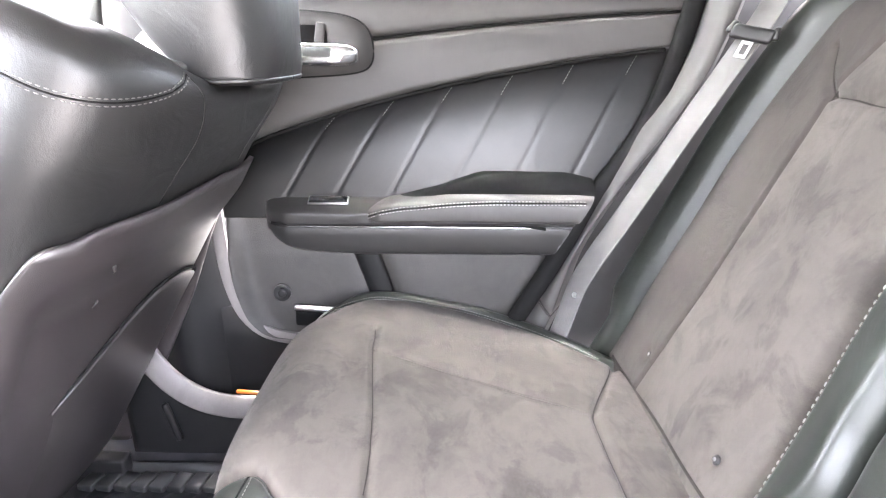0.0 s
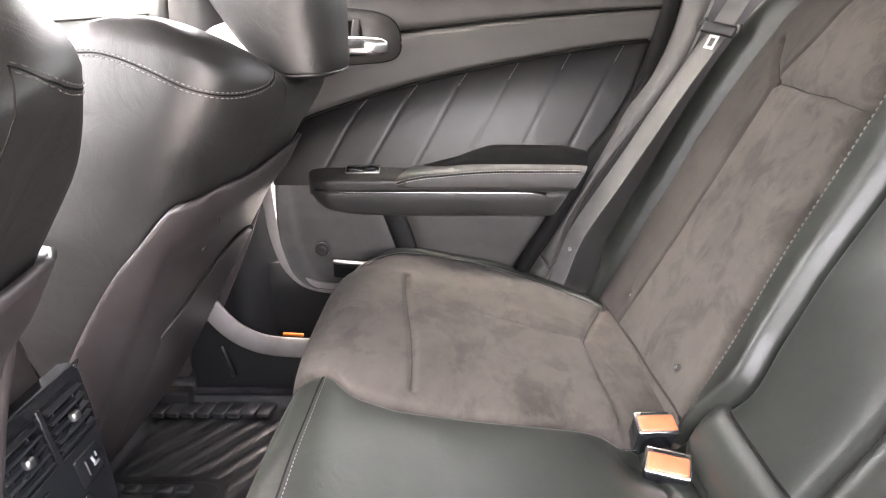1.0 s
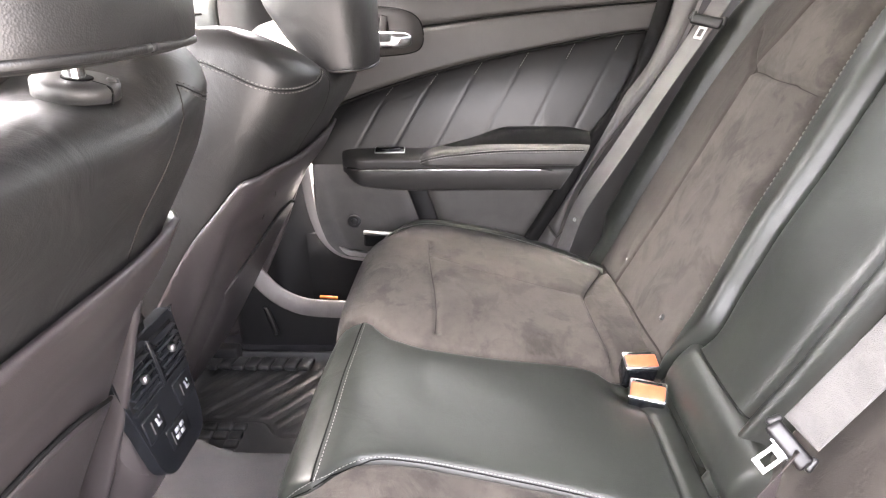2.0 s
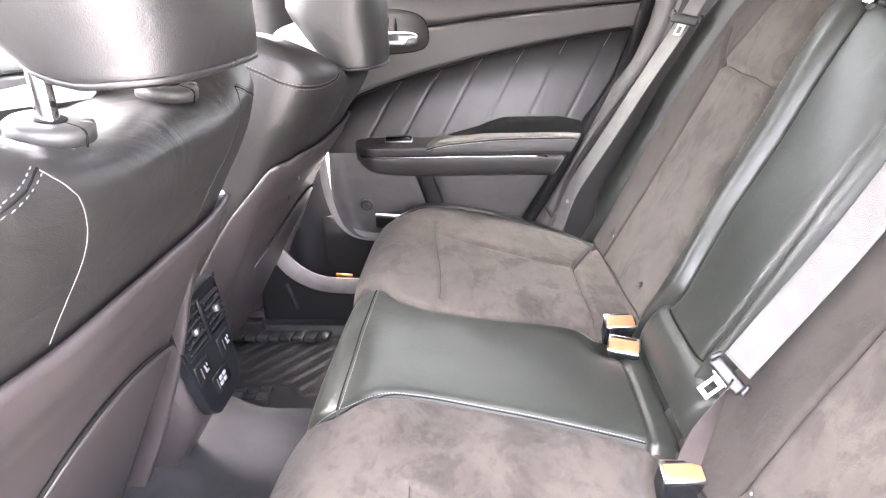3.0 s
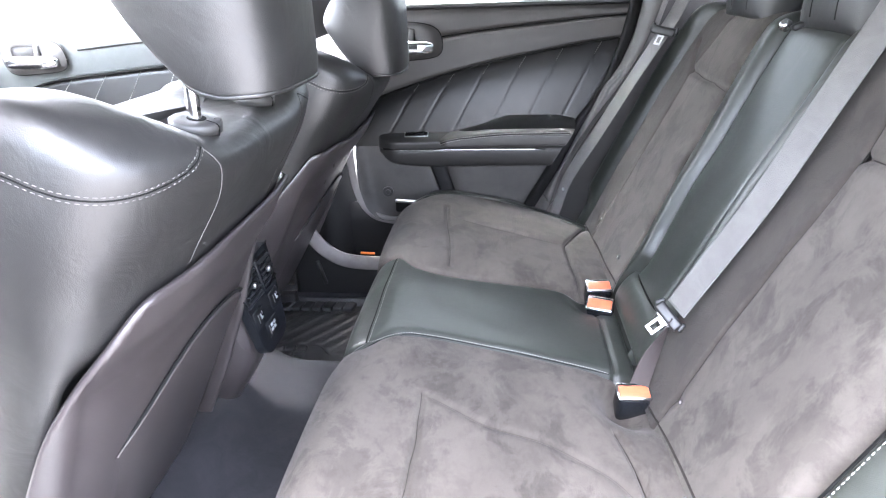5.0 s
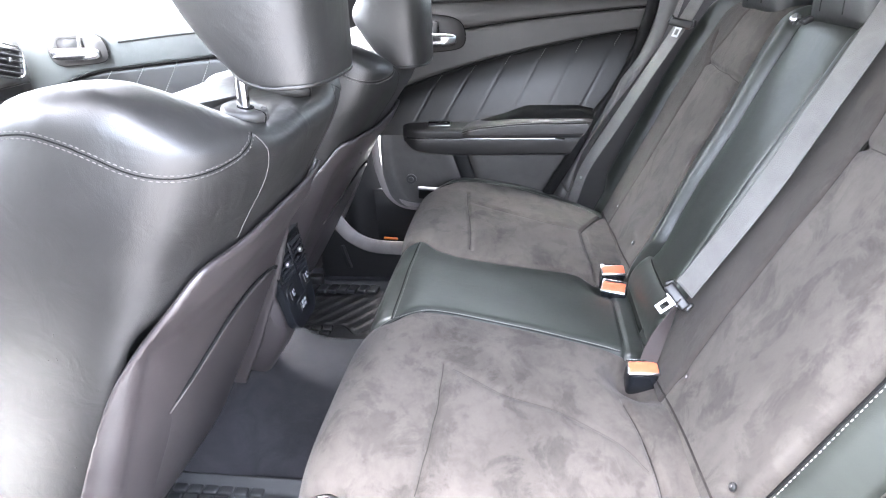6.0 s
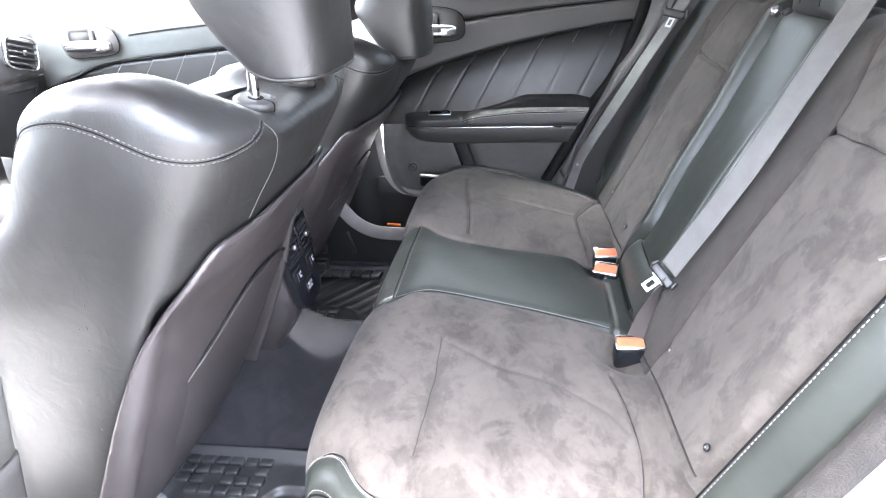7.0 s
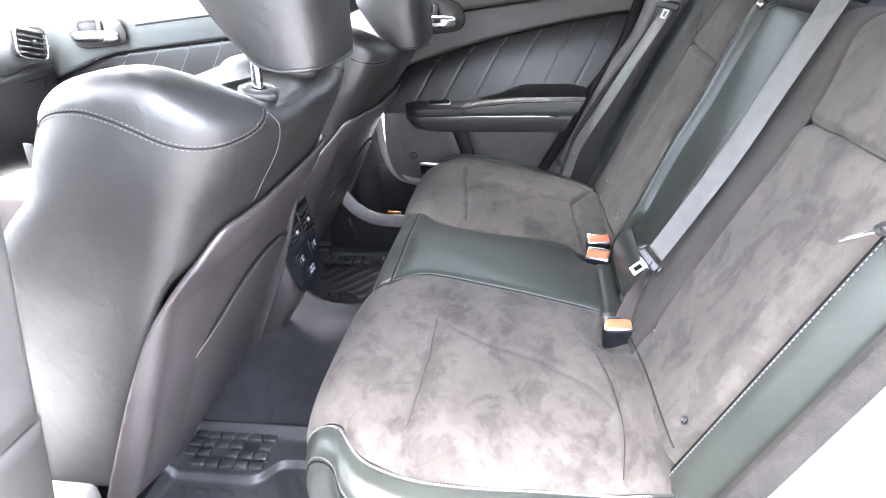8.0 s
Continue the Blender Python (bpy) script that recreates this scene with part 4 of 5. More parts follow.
def side_strip(z_lo, z_hi, proud):
    def at(k, v):
        u = min(v, 1.0)
        lo, hi = z_lo(u), z_hi(u)
        z = lo + (hi - lo) * k
        a, b = strip_edges(z)
        turn = max(0.0, v - 1.0)
        return Vector((a + (b - a) * u + 0.03 * turn, 0.752 - 0.034 * u - proud - 0.012 * math.sin(math.pi * u) + 0.06 * turn, z))
    return sheet(at, span(0, 1, 50), span(0, 1, 14) + span(1.1, 2.0, 6), 0.01, (0, 1, 0))


def strip_joint(u):
    return 0.352 - 0.037 * u


whole("side_trim_right", side_strip(lambda u: strip_joint(u) + 0.002, lambda u: 1.02, 0.0), TRIM, "smooth grey trim strip beside the seat belt", "side trim", kind="structure")
whole("side_trim_foot", side_strip(lambda u: 0.20, lambda u: strip_joint(u) - 0.003, 0.001), TRIM, "grey trim foot beside the cushion", "side trim", kind="structure")
whole("rear_quarter_right", sheet(lambda u, v: Vector((u, 0.85, v)), span(0.30, 1.05, 6), span(0.05, 1.0, 6), 0.02, (0, 1, 0)), DARK, "dark inner quarter panel", "panel", kind="structure")
whole("rear_quarter_pillar", sheet(lambda u, v: Vector((u, 0.82 - 0.24 * (v - 0.95) , v)), span(0.62, 1.02, 6), span(0.95, 1.25, 6), 0.02, (0, 1, 0)), TRIM, "grey rear roof pillar trim", "pillar", kind="structure")


# ---- belts and buckles ----
def tongue_set(parent, c, axes, scale=0.8, plate_scale=0.8):
    """A belt tongue: black moulded head with a steel plate that has a slot. axes: along the plate, across it, out of it."""
    a, w, n = [Vector(q).normalized() for q in axes]
    c = Vector(c)
    m = Matrix(((a.x, w.x, n.x, c.x), (a.y, w.y, n.y, c.y), (a.z, w.z, n.z, c.z), (0, 0, 0, 1))) @ Matrix.Scale(scale, 4)

    def put(bm):
        bm.transform(m)
        return bm
    loop = [block((0.000, 0, 0), (0.024, 0.064, 0.013), (0, 0, 0), 0.006, 3)]
    loop += [block((-0.006, sgn * 0.033, -0.002), (0.022, 0.010, 0.012), (0, 0, sgn * 14), 0.004) for sgn in (-1, 1)]
    head = part("tongue_head", put(merge(*loop)), DARK, parent, "black moulded tongue loop")
    bits = [block((0.036, sgn * 0.0095, 0), (0.036, 0.0065, 0.003), (0, 0, 0), 0.001) for sgn in (-1, 1)]
    bits += [block((0.052, 0, 0), (0.009, 0.0255, 0.003), (0, 0, 0), 0.001), block((0.020, 0, 0), (0.010, 0.026, 0.003), (0, 0, 0), 0.001)]
    bits += [block((0.013, 0, 0), (0.008, 0.040, 0.003), (0, 0, 0), 0.001), block((0.0085, 0, 0), (0.007, 0.054, 0.003), (0, 0, 0), 0.001)]
    plate_bm = merge(*bits)
    plate_bm.transform(Matrix.Scale(plate_scale / scale, 4))
    part("tongue_plate", put(plate_bm), STEEL, head, "bright steel T-shaped tongue plate")


def buckle(c, yaw, pitch, label):
    """A stalk buckle: dark body, dark throat and a red-orange press button."""
    r = root("belt_buckle", c, label, "belt buckle", "rear belt buckles")
    m = pose(*c, pitch, 0, yaw)

    def put(bm):
        bm.transform(m)
        return bm
    body = part("body", put(block((0, 0, -0.028), (0.056, 0.036, 0.075), (0, 0, 0), 0.007)), GLOSS, r, "glossy black body")
    part("chrome_rim", put(block((0, 0, 0.0105), (0.058, 0.037, 0.008), (0, 0, 0), 0.0038, 3)), CHROME, body)
    part("press_button", put(block((0, -0.0025, 0.0118), (0.0525, 0.0265, 0.0095), (0, 0, 0), 0.0035)), BUCKLE_RED, body, "orange-red press button")
    part("slot", put(block((0, 0.0132, 0.0142), (0.040, 0.0028, 0.002), (0, 0, 0), 0.0005)), SEAM, body)
    return r


buckle((0.462, 0.186, 0.297), 4, 18, "black belt buckle with orange-red button beside the suede seat")
buckle((0.456, 0.112, 0.292), -18, 27, "black belt buckle with orange-red button on the leather middle seat")
buckle((0.466, -0.190, 0.288), 2, 14, "black belt buckle with orange-red button in a suede well")

belt = root("seat_belt", (0.42, 0.69, 0.34), "grey woven seat belt lying over the far side bolster", "seat belt", "rear seat belts")
bn = [(-1, -0.55, 0.3)] * 10
part("webbing", ribbon([(0.385, 0.695, 0.225), (0.409, 0.695, 0.302), (0.433, 0.695, 0.385), (0.463, 0.696, 0.445), (0.502, 0.697, 0.510), (0.545, 0.697, 0.585), (0.598, 0.697, 0.680), (0.660, 0.697, 0.785), (0.705, 0.698, 0.865), (0.765, 0.70, 1.0)], 0.046, 0.0022, bn, 90), BELT, belt)
part("stop_button", disc((0.4285, 0.688, 0.372), (-1, -0.55, 0.3), 0.005, 0.003, 14, 0.3), STEEL, belt)
tongue_set(belt, (0.672, 0.684, 0.818), ((-0.38, 0.05, -0.92), (0.84, -0.45, -0.20), (-0.45, -0.88, 0.14)), 0.98, 0.68)

belt = root("seat_belt", (0.47, -0.18, 0.28), "grey woven seat belt stretched down the leather centre seatback", "seat belt", "rear seat belts")
top_pts = [BACK_FOOT + Vector((0, -0.155, 0)) + BACK_UP * (0.85 - 0.155 * k) + BACK_OUT * (0.042 - 0.002 * k) for k in range(4)] + [Vector((0.532, -0.146, 0.438))]
part("webbing", ribbon(top_pts, 0.047, 0.0022, [BACK_OUT + Vector((0, -0.45, 0))] * 5, 90), BELT, belt)
part("lower_webbing", ribbon([(0.526, -0.152, 0.424), (0.508, -0.162, 0.385), (0.490, -0.172, 0.345), (0.474, -0.184, 0.296)], 0.030, 0.0020, [(0.75, -0.35, -0.45), (0.5, -0.6, -0.3), (-0.1, -0.95, 0.1), (-0.5, -0.8, 0.2)], 40), BELT_DARK, belt, "grey webbing twisted down into the buckle")
tongue_set(belt, (0.520, -0.150, 0.426), ((-0.79, -0.20, -0.58), (0.50, -0.52, -0.55), (-0.25, -0.75, 0.55)), 0.84, 0.74)

belt = root("seat_belt", (0.55, -0.64, 0.45), "grey woven seat belt with black tongue beside the near seat", "seat belt", "rear seat belts")
part("webbing", ribbon([on_back(-0.602, 0.485, 0.030), on_back(-0.625, 0.55, 0.018), on_back(-0.650, 0.62, 0.0), on_back(-0.66, 0.72, -0.02)], 0.048, 0.0022, [BACK_OUT + Vector((0, -0.9, 0))] * 4, 60), BELT, belt)
tongue_set(belt, on_back(-0.585, 0.468, 0.035), ((-0.62, 0.42, -0.50), (0.45, 0.85, -0.30), (0.3, -0.42, -0.72)))

# ---- front seats ----


def seat_rear_x(z):
    return -0.062 - 0.50 * (0.80 - z)


SW_Z, SW_W = (0.10, 0.25, 0.40, 0.52, 0.62, 0.72, 0.78, 0.83), (0.235, 0.245, 0.258, 0.270, 0.283, 0.290, 0.285, 0.265)


def seat_loop(z, shrink=0.0, lift=0.0, n=96, grow=0.0, hollow=0.0, inner=1):
    """One level of the seatback, seen from above; y counts from its middle."""
    w = curve_at(SW_Z, SW_W, z) - shrink + grow
    deep = curve_at((0.10, 0.40, 0.62, 0.68, 0.725, 0.77, 0.83), (0.24, 0.32, 0.368, 0.338, 0.295, 0.293, 0.272), z) - 1.5 * shrink + 2 * grow
    xr = seat_rear_x(z) - 0.75 * shrink + grow
    out = []
    for j in range(n):
        a = 2 * math.pi * j / n
        c, s = math.cos(a), math.sin(a)
        ex = 0.40 if c > 0 else 0.5
        px = math.copysign(abs(c) ** ex, c)
        py = math.copysign(abs(s) ** 0.45, s)
        x = xr - deep / 2 + px * deep / 2
        # a hollow between the bolsters in front, and a gently bowed rear
        x += 0.0 if c > 0 else 0.06 / (1 + math.exp((abs(py) - 0.70) / 0.06)) * min(1.0, max(0.0, deep / 0.28))
        if c > 0:
            x += -0.008 * abs(py) ** 3 * c + 0.012 * bell(z - 0.765, 0.055) * c
            x -= hollow * (1 / (1 + math.exp((abs(py) - 0.90) / 0.020))) * min(1.0, max(0.0, (0.620 - z) / 0.05))
        y = py * w
        if inner > 0 and py > 0:
            y += 0.030 * bell(z - 0.705, 0.058) * py
        out.append(Vector((x, y, z + lift + shoulder(y, x - seat_rear_x(z), inner) * min(1.0, max(0, (z - 0.62) / 0.17)))))
    return out


def shoulder(y, back, inner):
    """The shoulders stand above the saddle under the headrest, and fall away to the rear; the inner one is lower in front."""
    front = min(1.0, max(0.0, (-back - 0.10) / 0.10))
    tall = 0.067
    if y * inner > 0 and inner > 0:
        tall -= 0.056 * front
    side = 1 / (1 + math.exp(-(abs(y) - 0.142) / 0.018))
    return tall * side * bell(back + 0.135, 0.150 if back < -0.135 else 0.118) - 0.007 + 0.013 * front * (1 - 0.8 * side)


def seat_cover(inner):
    """The padded back, closed on top by a crown that rounds in from the rim to a spine."""
    n, top = 96, 0.79
    loops = [seat_loop(z, hollow=0.040, inner=inner) for z in span(0.155, top, 54)]
    rim = [Vector((p.x, p.y, 0)) for p in loops[-1]]
    half = max(p.y for p in rim)
    for t in (0.015, 0.04, 0.08, 0.13, 0.19, 0.26, 0.34, 0.44, 0.56, 0.70, 0.85, 0.98):
        ring = []
        for j, p in enumerate(rim):
            q = (p + rim[(n // 2 - j) % n]) / 2
            q.y *= (half - 0.055) / half
            run = (q - p).length
            x = p.lerp(q, t)
            rise = min(1.0, t * run / 0.05)
            dip = 0.007 * bell(abs(x.y) - 0.085, 0.05) * bell(x.x + 0.108, 0.05)
            ring.append(Vector((x.x, x.y, top + 0.035 * math.sqrt(1 - (1 - rise) ** 2) + shoulder(x.y, x.x - seat_rear_x(top), inner) - dip)))
        loops.append(ring)
    return loft(loops)


def seat_shell(inner):
    """The hard shell over the lower rear of the seatback; it wraps further round the inner side."""
    bm = bmesh.new()
    zs = span(0.12, 0.74, 60)
    n = 192
    rows = []
    for z in zs:
        loop = seat_loop(z, n=n, grow=0.006, hollow=0.014, inner=inner)
        rows.append(loop)
    verts = {}

    def keep(z, p):
        back = p.x - seat_rear_x(z)
        reach = curve_at((0.12, 0.35, 0.52, 0.60, 0.64, 0.68), (0.076, 0.072, 0.060, 0.036, 0.018, 0.004), z) + (0.034 if p.y * inner > 0 else 0.0)
        return back > -reach and z < 0.662 + 0.016 * (1 - (p.y / 0.29) ** 2)

    def vert(k, j):
        if (k, j) not in verts:
            verts[(k, j)] = bm.verts.new(rows[k][j])
        return verts[(k, j)]
    for k in range(len(zs) - 1):
        for j in range(n):
            q = (j + 1) % n
            if all(keep(zs[a], rows[a][b]) for a, b in ((k, j), (k, q), (k + 1, j), (k + 1, q))):
                bm.faces.new((vert(k, j), vert(k, q), vert(k + 1, q), vert(k + 1, j)))
    for _ in range(14):
        rim = [v for v in bm.verts if v.is_boundary]
        place = {}
        for v in rim:
            near = [e.other_vert(v).co for e in v.link_edges if e.is_boundary]
            if len(near) == 2:
                place[v] = v.co * 0.4 + (near[0] + near[1]) * 0.3
        for v, p in place.items():
            v.co = p
    return bm


def build_seat(place, label, inner, lean=0.0):
    """A front seat: leather back and cushion, hard rear shell with a map pocket. place: its middle on the floor."""
    r = root("front_seat", (0, 0, 0), label, "car seat", "front seats")
    cover = part("seatback_cover", seat_cover(inner), LEATHER, r, "smooth black leather seatback")
    ct = skin_of(cover)
    cap = [(-0.33, -0.262, 0.815), (-0.285, -0.275, 0.84), (-0.236, -0.275, 0.844), (-0.183, -0.275, 0.827), (-0.139, -0.272, 0.805), (-0.098, -0.258, 0.794), (-0.076, -0.225, 0.794), (-0.068, -0.185, 0.802), (-0.072, -0.156, 0.812)]
    for sgn in (1, -1):
        line = [(x, sgn * y, z) for x, y, z in cap]
        part("stitching", stitches([ct], line, 0.0060, 0.0042, 0.0006, 0.0009, rows=(-0.0034, 0.0034)), THREAD_DIM if inner > 0 else THREAD, cover, "double pale thread line")
        part("welt", seam([ct], line, 0.0010), SEAM, cover)
        down = [(-0.072, sgn * -0.156, 0.810), (-0.062, sgn * -0.146, 0.800), (-0.062, sgn * -0.136, 0.782), (-0.070, sgn * -0.1275, 0.758), (-0.084, sgn * -0.1225, 0.730), (-0.102, sgn * -0.1225, 0.698), (-0.118, sgn * -0.127, 0.662)]
        part("rear_seam", seam([ct], down, 0.0008), THREAD_DIM if sgn * inner > 0 else SEWN, cover, "thread seam down the rear of the seatback")
    if inner > 0:
        rng = random.Random(11)
        for _ in range(16):
            q, nn, _, _ = ct.find_nearest(Vector((rng.uniform(-0.42, -0.16), -0.31, rng.uniform(0.36, 0.74))))
            long = rng.choice((0.0012, 0.0014, 0.0018, 0.006))
            part("dust_fleck", block(q + nn * 0.0003, (long * 0.8, 0.0008, 0.0009), (0, rng.uniform(0, 180), 0), 0), THREAD_DIM, cover)
    shell = part("shell", seat_shell(inner), SHELL, r, "grey-brown moulded rear shell")
    sol = shell.modifiers.new("thickness", "SOLIDIFY")
    sol.thickness, sol.offset = 0.007, -1.0
    st = skin_of(shell)
    # the pocket: a slack panel between the rims of the shell, open along its top

    def pocket(u, v):
        e = u * 2 - 1
        z = 0.13 + (0.375 - (0.105 if e < 0 else 0.06) * abs(e) ** 2.2) * v
        y = 0.018 + e * 0.190
        slack = 0.012 * math.sin(math.pi * min(v * 0.75 + 0.2, 1)) * (1 - e ** 4) + 0.010 * v ** 3
        return Vector((seat_rear_x(z) - 0.006 + slack - 0.012 * abs(e) ** 6, y, z))
    pk = part("map_pocket", sheet(pocket, span(0, 1, 40), span(0, 1, 30), 0.006, (-1, 0, 0)), SHELL, r, "slack grey-brown map pocket")
    part("pocket_lip", tube([pocket(u, 1.0) + Vector((0.001, 0, 0.006)) for u in span(0, 1, 12)], 0.0026, 50), SEAM, pk, "dark pocket mouth")
    rim_z = (0.05, 0.13, 0.24, 0.31, 0.40, 0.51, 0.57, 0.62)
    rim_x = (-0.425, -0.388, -0.333, -0.302, -0.265, -0.228, -0.205, -0.188)

    def rim(z, a):
        """The upright edge of the shell beyond the pocket."""
        c, q = math.cos(a), math.sin(a)
        deep = 0.021 * min(1.0, (0.64 - z) / 0.10)
        return Vector((curve_at(rim_z, rim_x, z) - deep + deep * math.copysign(abs(c) ** 0.6, c), 0.258 + 0.0065 * math.copysign(abs(q) ** 0.6, q), z))
    part("shell_rim", loft([[rim(z, 2 * math.pi * j / 20) for j in range(20)] for z in span(0.05, 0.61, 40)]), SHELL, shell, "upright edge of the shell")
    if inner < 0:
        part("scuff", block((seat_rear_x(0.615) + 0.0055, -0.195, 0.612), (0.002, 0.006, 0.008), (0, 0, 0), 0.001), SHELL, shell, "small rubbed scuff")
        part("scuff", block((seat_rear_x(0.575) + 0.0055, -0.205, 0.574), (0.002, 0.012, 0.003), (20, 0, 0), 0.001), SHELL, shell, "short rubbed streak")
    # cushion, mostly below and in front

    def cushion(u, a):
        x = -0.50 - 0.48 * u
        c, s = math.cos(a), math.sin(a)
        w = 0.225 * (1 - 0.12 * u ** 3)
        t = 0.075 + 0.02 * u
        mid = 0.245 + 0.05 * u
        roll = 1 - max(0, (u - 0.85) / 0.15) ** 2 * 0.6
        return Vector((x, w * math.copysign(abs(c) ** 0.4, c), mid + t * roll * math.copysign(abs(s) ** 0.6, s) + 0.035 * abs(c) ** 2 * max(0, s)))
    bm = loft([[cushion(u, 2 * math.pi * j / 40) for j in range(40)] for u in span(0, 1, 30)])
    part("cushion", bm, LEATHER, r, "black leather cushion")
    part("base", block((-0.76, 0, 0.10), (0.40, 0.40, 0.10), (0, 0, 0), 0.03), DARK, r, "black plastic seat base")
    for y in (-0.2, 0.2):
        part("rail", block((-0.74, y, 0.0), (0.56, 0.035, 0.10), (0, 0, 0), 0.006), DARK, r, "dark seat rail")
    if lean:
        for ob in r.children_recursive:
            if ob.type == "MESH" and ob.name.split(".")[0] not in ("cushion", "base", "rail"):
                for v in ob.data.vertices:
                    v.co.x += lean * min(0.0, v.co.z - 0.74)
    r.location = place
    return r


def build_headrest(place):
    """A headrest on two chrome posts in round collars."""
    r = root("headrest", (0, 0, 0), "rounded black leather headrest on chrome posts", "headrest", "front headrests")
    n = 48

    def level(v):
        # v runs up; the underside rises to the front
        w = 0.122 * (0.86 + 0.14 * math.sin(math.pi * min(1, v * 1.4) * 0.5)) * (1 - 0.10 * v ** 3)
        deep = curve_at((0, 0.12, 0.35, 0.7, 1.0), (0.050, 0.075, 0.090, 0.082, 0.055), v)
        mid = curve_at((0, 0.12, 0.35, 1.0), (-0.060, -0.080, -0.095, -0.075), v)
        out = []
        for j in range(n):
            a = 2 * math.pi * j / n
            c, s = math.cos(a), math.sin(a)
            x = mid + deep * math.copysign(abs(c) ** 0.55, c)
            y = w * math.copysign(abs(s) ** 0.5, s)
            x += 0.018 * (1 - (y / w) ** 2) * (1 if c > 0 else 0) * 0.4
            z = 0.848 + 0.207 * v + (0.060 * max(0, (-x - 0.07) / 0.09) ** 1.4) * (1 - v)
            out.append(Vector((x, y, z)))
        return out
    base = level(0)
    mid = sum(base, Vector()) / n
    loops = [[mid + (p - mid) * f for p in base] for f in (0.05, 0.5, 0.85)] + [level(v) for v in span(0.02, 1.0, 26)]
    top = loops[-1]
    tm = sum(top, Vector()) / n
    loops += [[tm + (p - tm) * math.cos(a) + Vector((0, 0, 0.035 * math.sin(a))) for p in top] for a in span(0.2, 1.5, 6)]
    pad = part("pad", loft(loops), LEATHER, r, "padded black leather")
    pt = skin_of(pad)
    under = [level(0.03)[j] for j in range(0, n, 2)]
    part("welt", seam([pt], under + [under[0]], 0.0028, 90), LEATHER, pad, "leather piping along the lower edge")
    for y in (-0.085, 0.085):
        post = part("post", tube([(-0.108, y, 0.80), (-0.106, y, 0.84), (-0.102, y, 0.90)], 0.0074, 14, 16, (0, 1, 0)), CHROME, r, "chrome post")
        part("notch", disc((-0.0990, y - 0.002, 0.840), (1, -0.3, 0), 0.0022, 0.001, 10), SEAM, post)
    r.location = place
    return r


def build_collar(parent_place, y):
    r = root("headrest_collar", (0, 0, 0), "round grey headrest post collar on the leather seatback", "post collar", "headrest collars")
    part("flange", disc((-0.108, y, 0.8175), (0.20, -0.05, 1), 0.0285, 0.012, 40, 0.0, 0.22), COLLAR, r, "grey-black plastic flange")
    part("split", tube([(-0.0795, y - 0.006, 0.8105), (-0.0775, y - 0.006, 0.8195), (-0.081, y - 0.005, 0.8235), (-0.094, y - 0.001, 0.8265)], 0.0008, 20, 6), SEAM, r)
    part("socket", disc((-0.1050, y, 0.8290), (0.20, -0.05, 1), 0.0105, 0.0010, 24), SEAM, r)
    part("release", block((-0.086, y + 0.011, 0.8250), (0.008, 0.009, 0.005), (0, 12, 20), 0.002), TRIM, r)
    r.location = parent_place
    return r


# seat place, label, how far its headrest is raised
SEATS = ((Vector((0, -0.325, 0.0)), "black leather driver's seat with stitched shoulders and grey shell", 0.0),
         (Vector((0, 0.482, -0.042)), "black leather passenger seat with stitched shoulders and grey shell", -0.050))
for place, label, raised in SEATS:
    build_seat(place, label, 1 if place.y < 0 else -1, 0.0 if place.y < 0 else 0.085)
    build_headrest(place + Vector((0, 0, raised)))
    for y in (-0.085, 0.085):
        build_collar(place, y)
whole("airbag_tag", block((-0.347, -0.580, 0.783), (0.014, 0.002, 0.034), (0, 4, 0), 0.0008), TRIM, "small white sewn seat tag", "tag")

# ---- centre console with rear air outlets ----
console = root("centre_console", (-0.5, 0.02, 0.05), "dark centre console with rear air vents and seat heater buttons", "console")


def console_side(u, a):
    x = -0.285 - 0.88 * u
    c, s = math.cos(a), math.sin(a)
    return Vector((x - 0.03 * (1 - u) * (s > 0), 0.010 + 0.064 * math.copysign(abs(c) ** 0.3, c), 0.385 + 0.135 * math.copysign(abs(s) ** 0.35, s)))


part("console_body", loft([[console_side(u, 2 * math.pi * j / 40) for j in range(40)] for u in span(0, 1, 8)]), SHELL, console, "grained dark plastic body")
part("console_lid", block((-0.58, 0.02, 0.535), (0.42, 0.20, 0.05), (0, 0, 0), 0.02, 3), LEATHER, console, "black leather armrest lid")
PAN = pose(-0.268, 0.009, 0.345, 0, -8, 0)


def pan(bm):
    bm.transform(PAN)
    return bm


def plate(y0, y1, z0, z1, x0, x1, round_by=0.012):
    return block(((x0 + x1) / 2, (y0 + y1) / 2, (z0 + z1) / 2), (x1 - x0, y1 - y0, z1 - z0), (0, 0, 0), round_by, 3)


def panel_edge(z):
    """Half the panel's width, narrowing to its foot with rounded lower corners."""
    return curve_at((-0.094, -0.0925, -0.087, -0.078, -0.064, 0.0, 0.05, 0.108, 0.114), (0.030, 0.040, 0.051, 0.059, 0.0645, 0.0725, 0.080, 0.084, 0.080), z)


PANEL_Z = [-0.094, -0.0925, -0.0895, -0.085, -0.078, -0.064, -0.03, 0.0, 0.05, 0.08, 0.108, 0.114]
OUTLINE = [(panel_edge(z), z) for z in PANEL_Z] + [(-panel_edge(z), z) for z in PANEL_Z[::-1]]
panel = part("rear_panel", pan(loft([[Vector((-0.012, y, z)) for y, z in OUTLINE], [Vector((0.004, y, z)) for y, z in OUTLINE], [Vector((0.008, y * 0.97, z * 0.975)) for y, z in OUTLINE]])), GLOSS, console, "glossy dark panel", False)
part("panel_rim", pan(tube([(0.0065, y * 0.985, z * 0.985) for y, z in OUTLINE] + [(0.0065, OUTLINE[0][0] * 0.985, OUTLINE[0][1] * 0.985)], 0.0018, 110)), GLOSS, panel, "thin glossy rim")
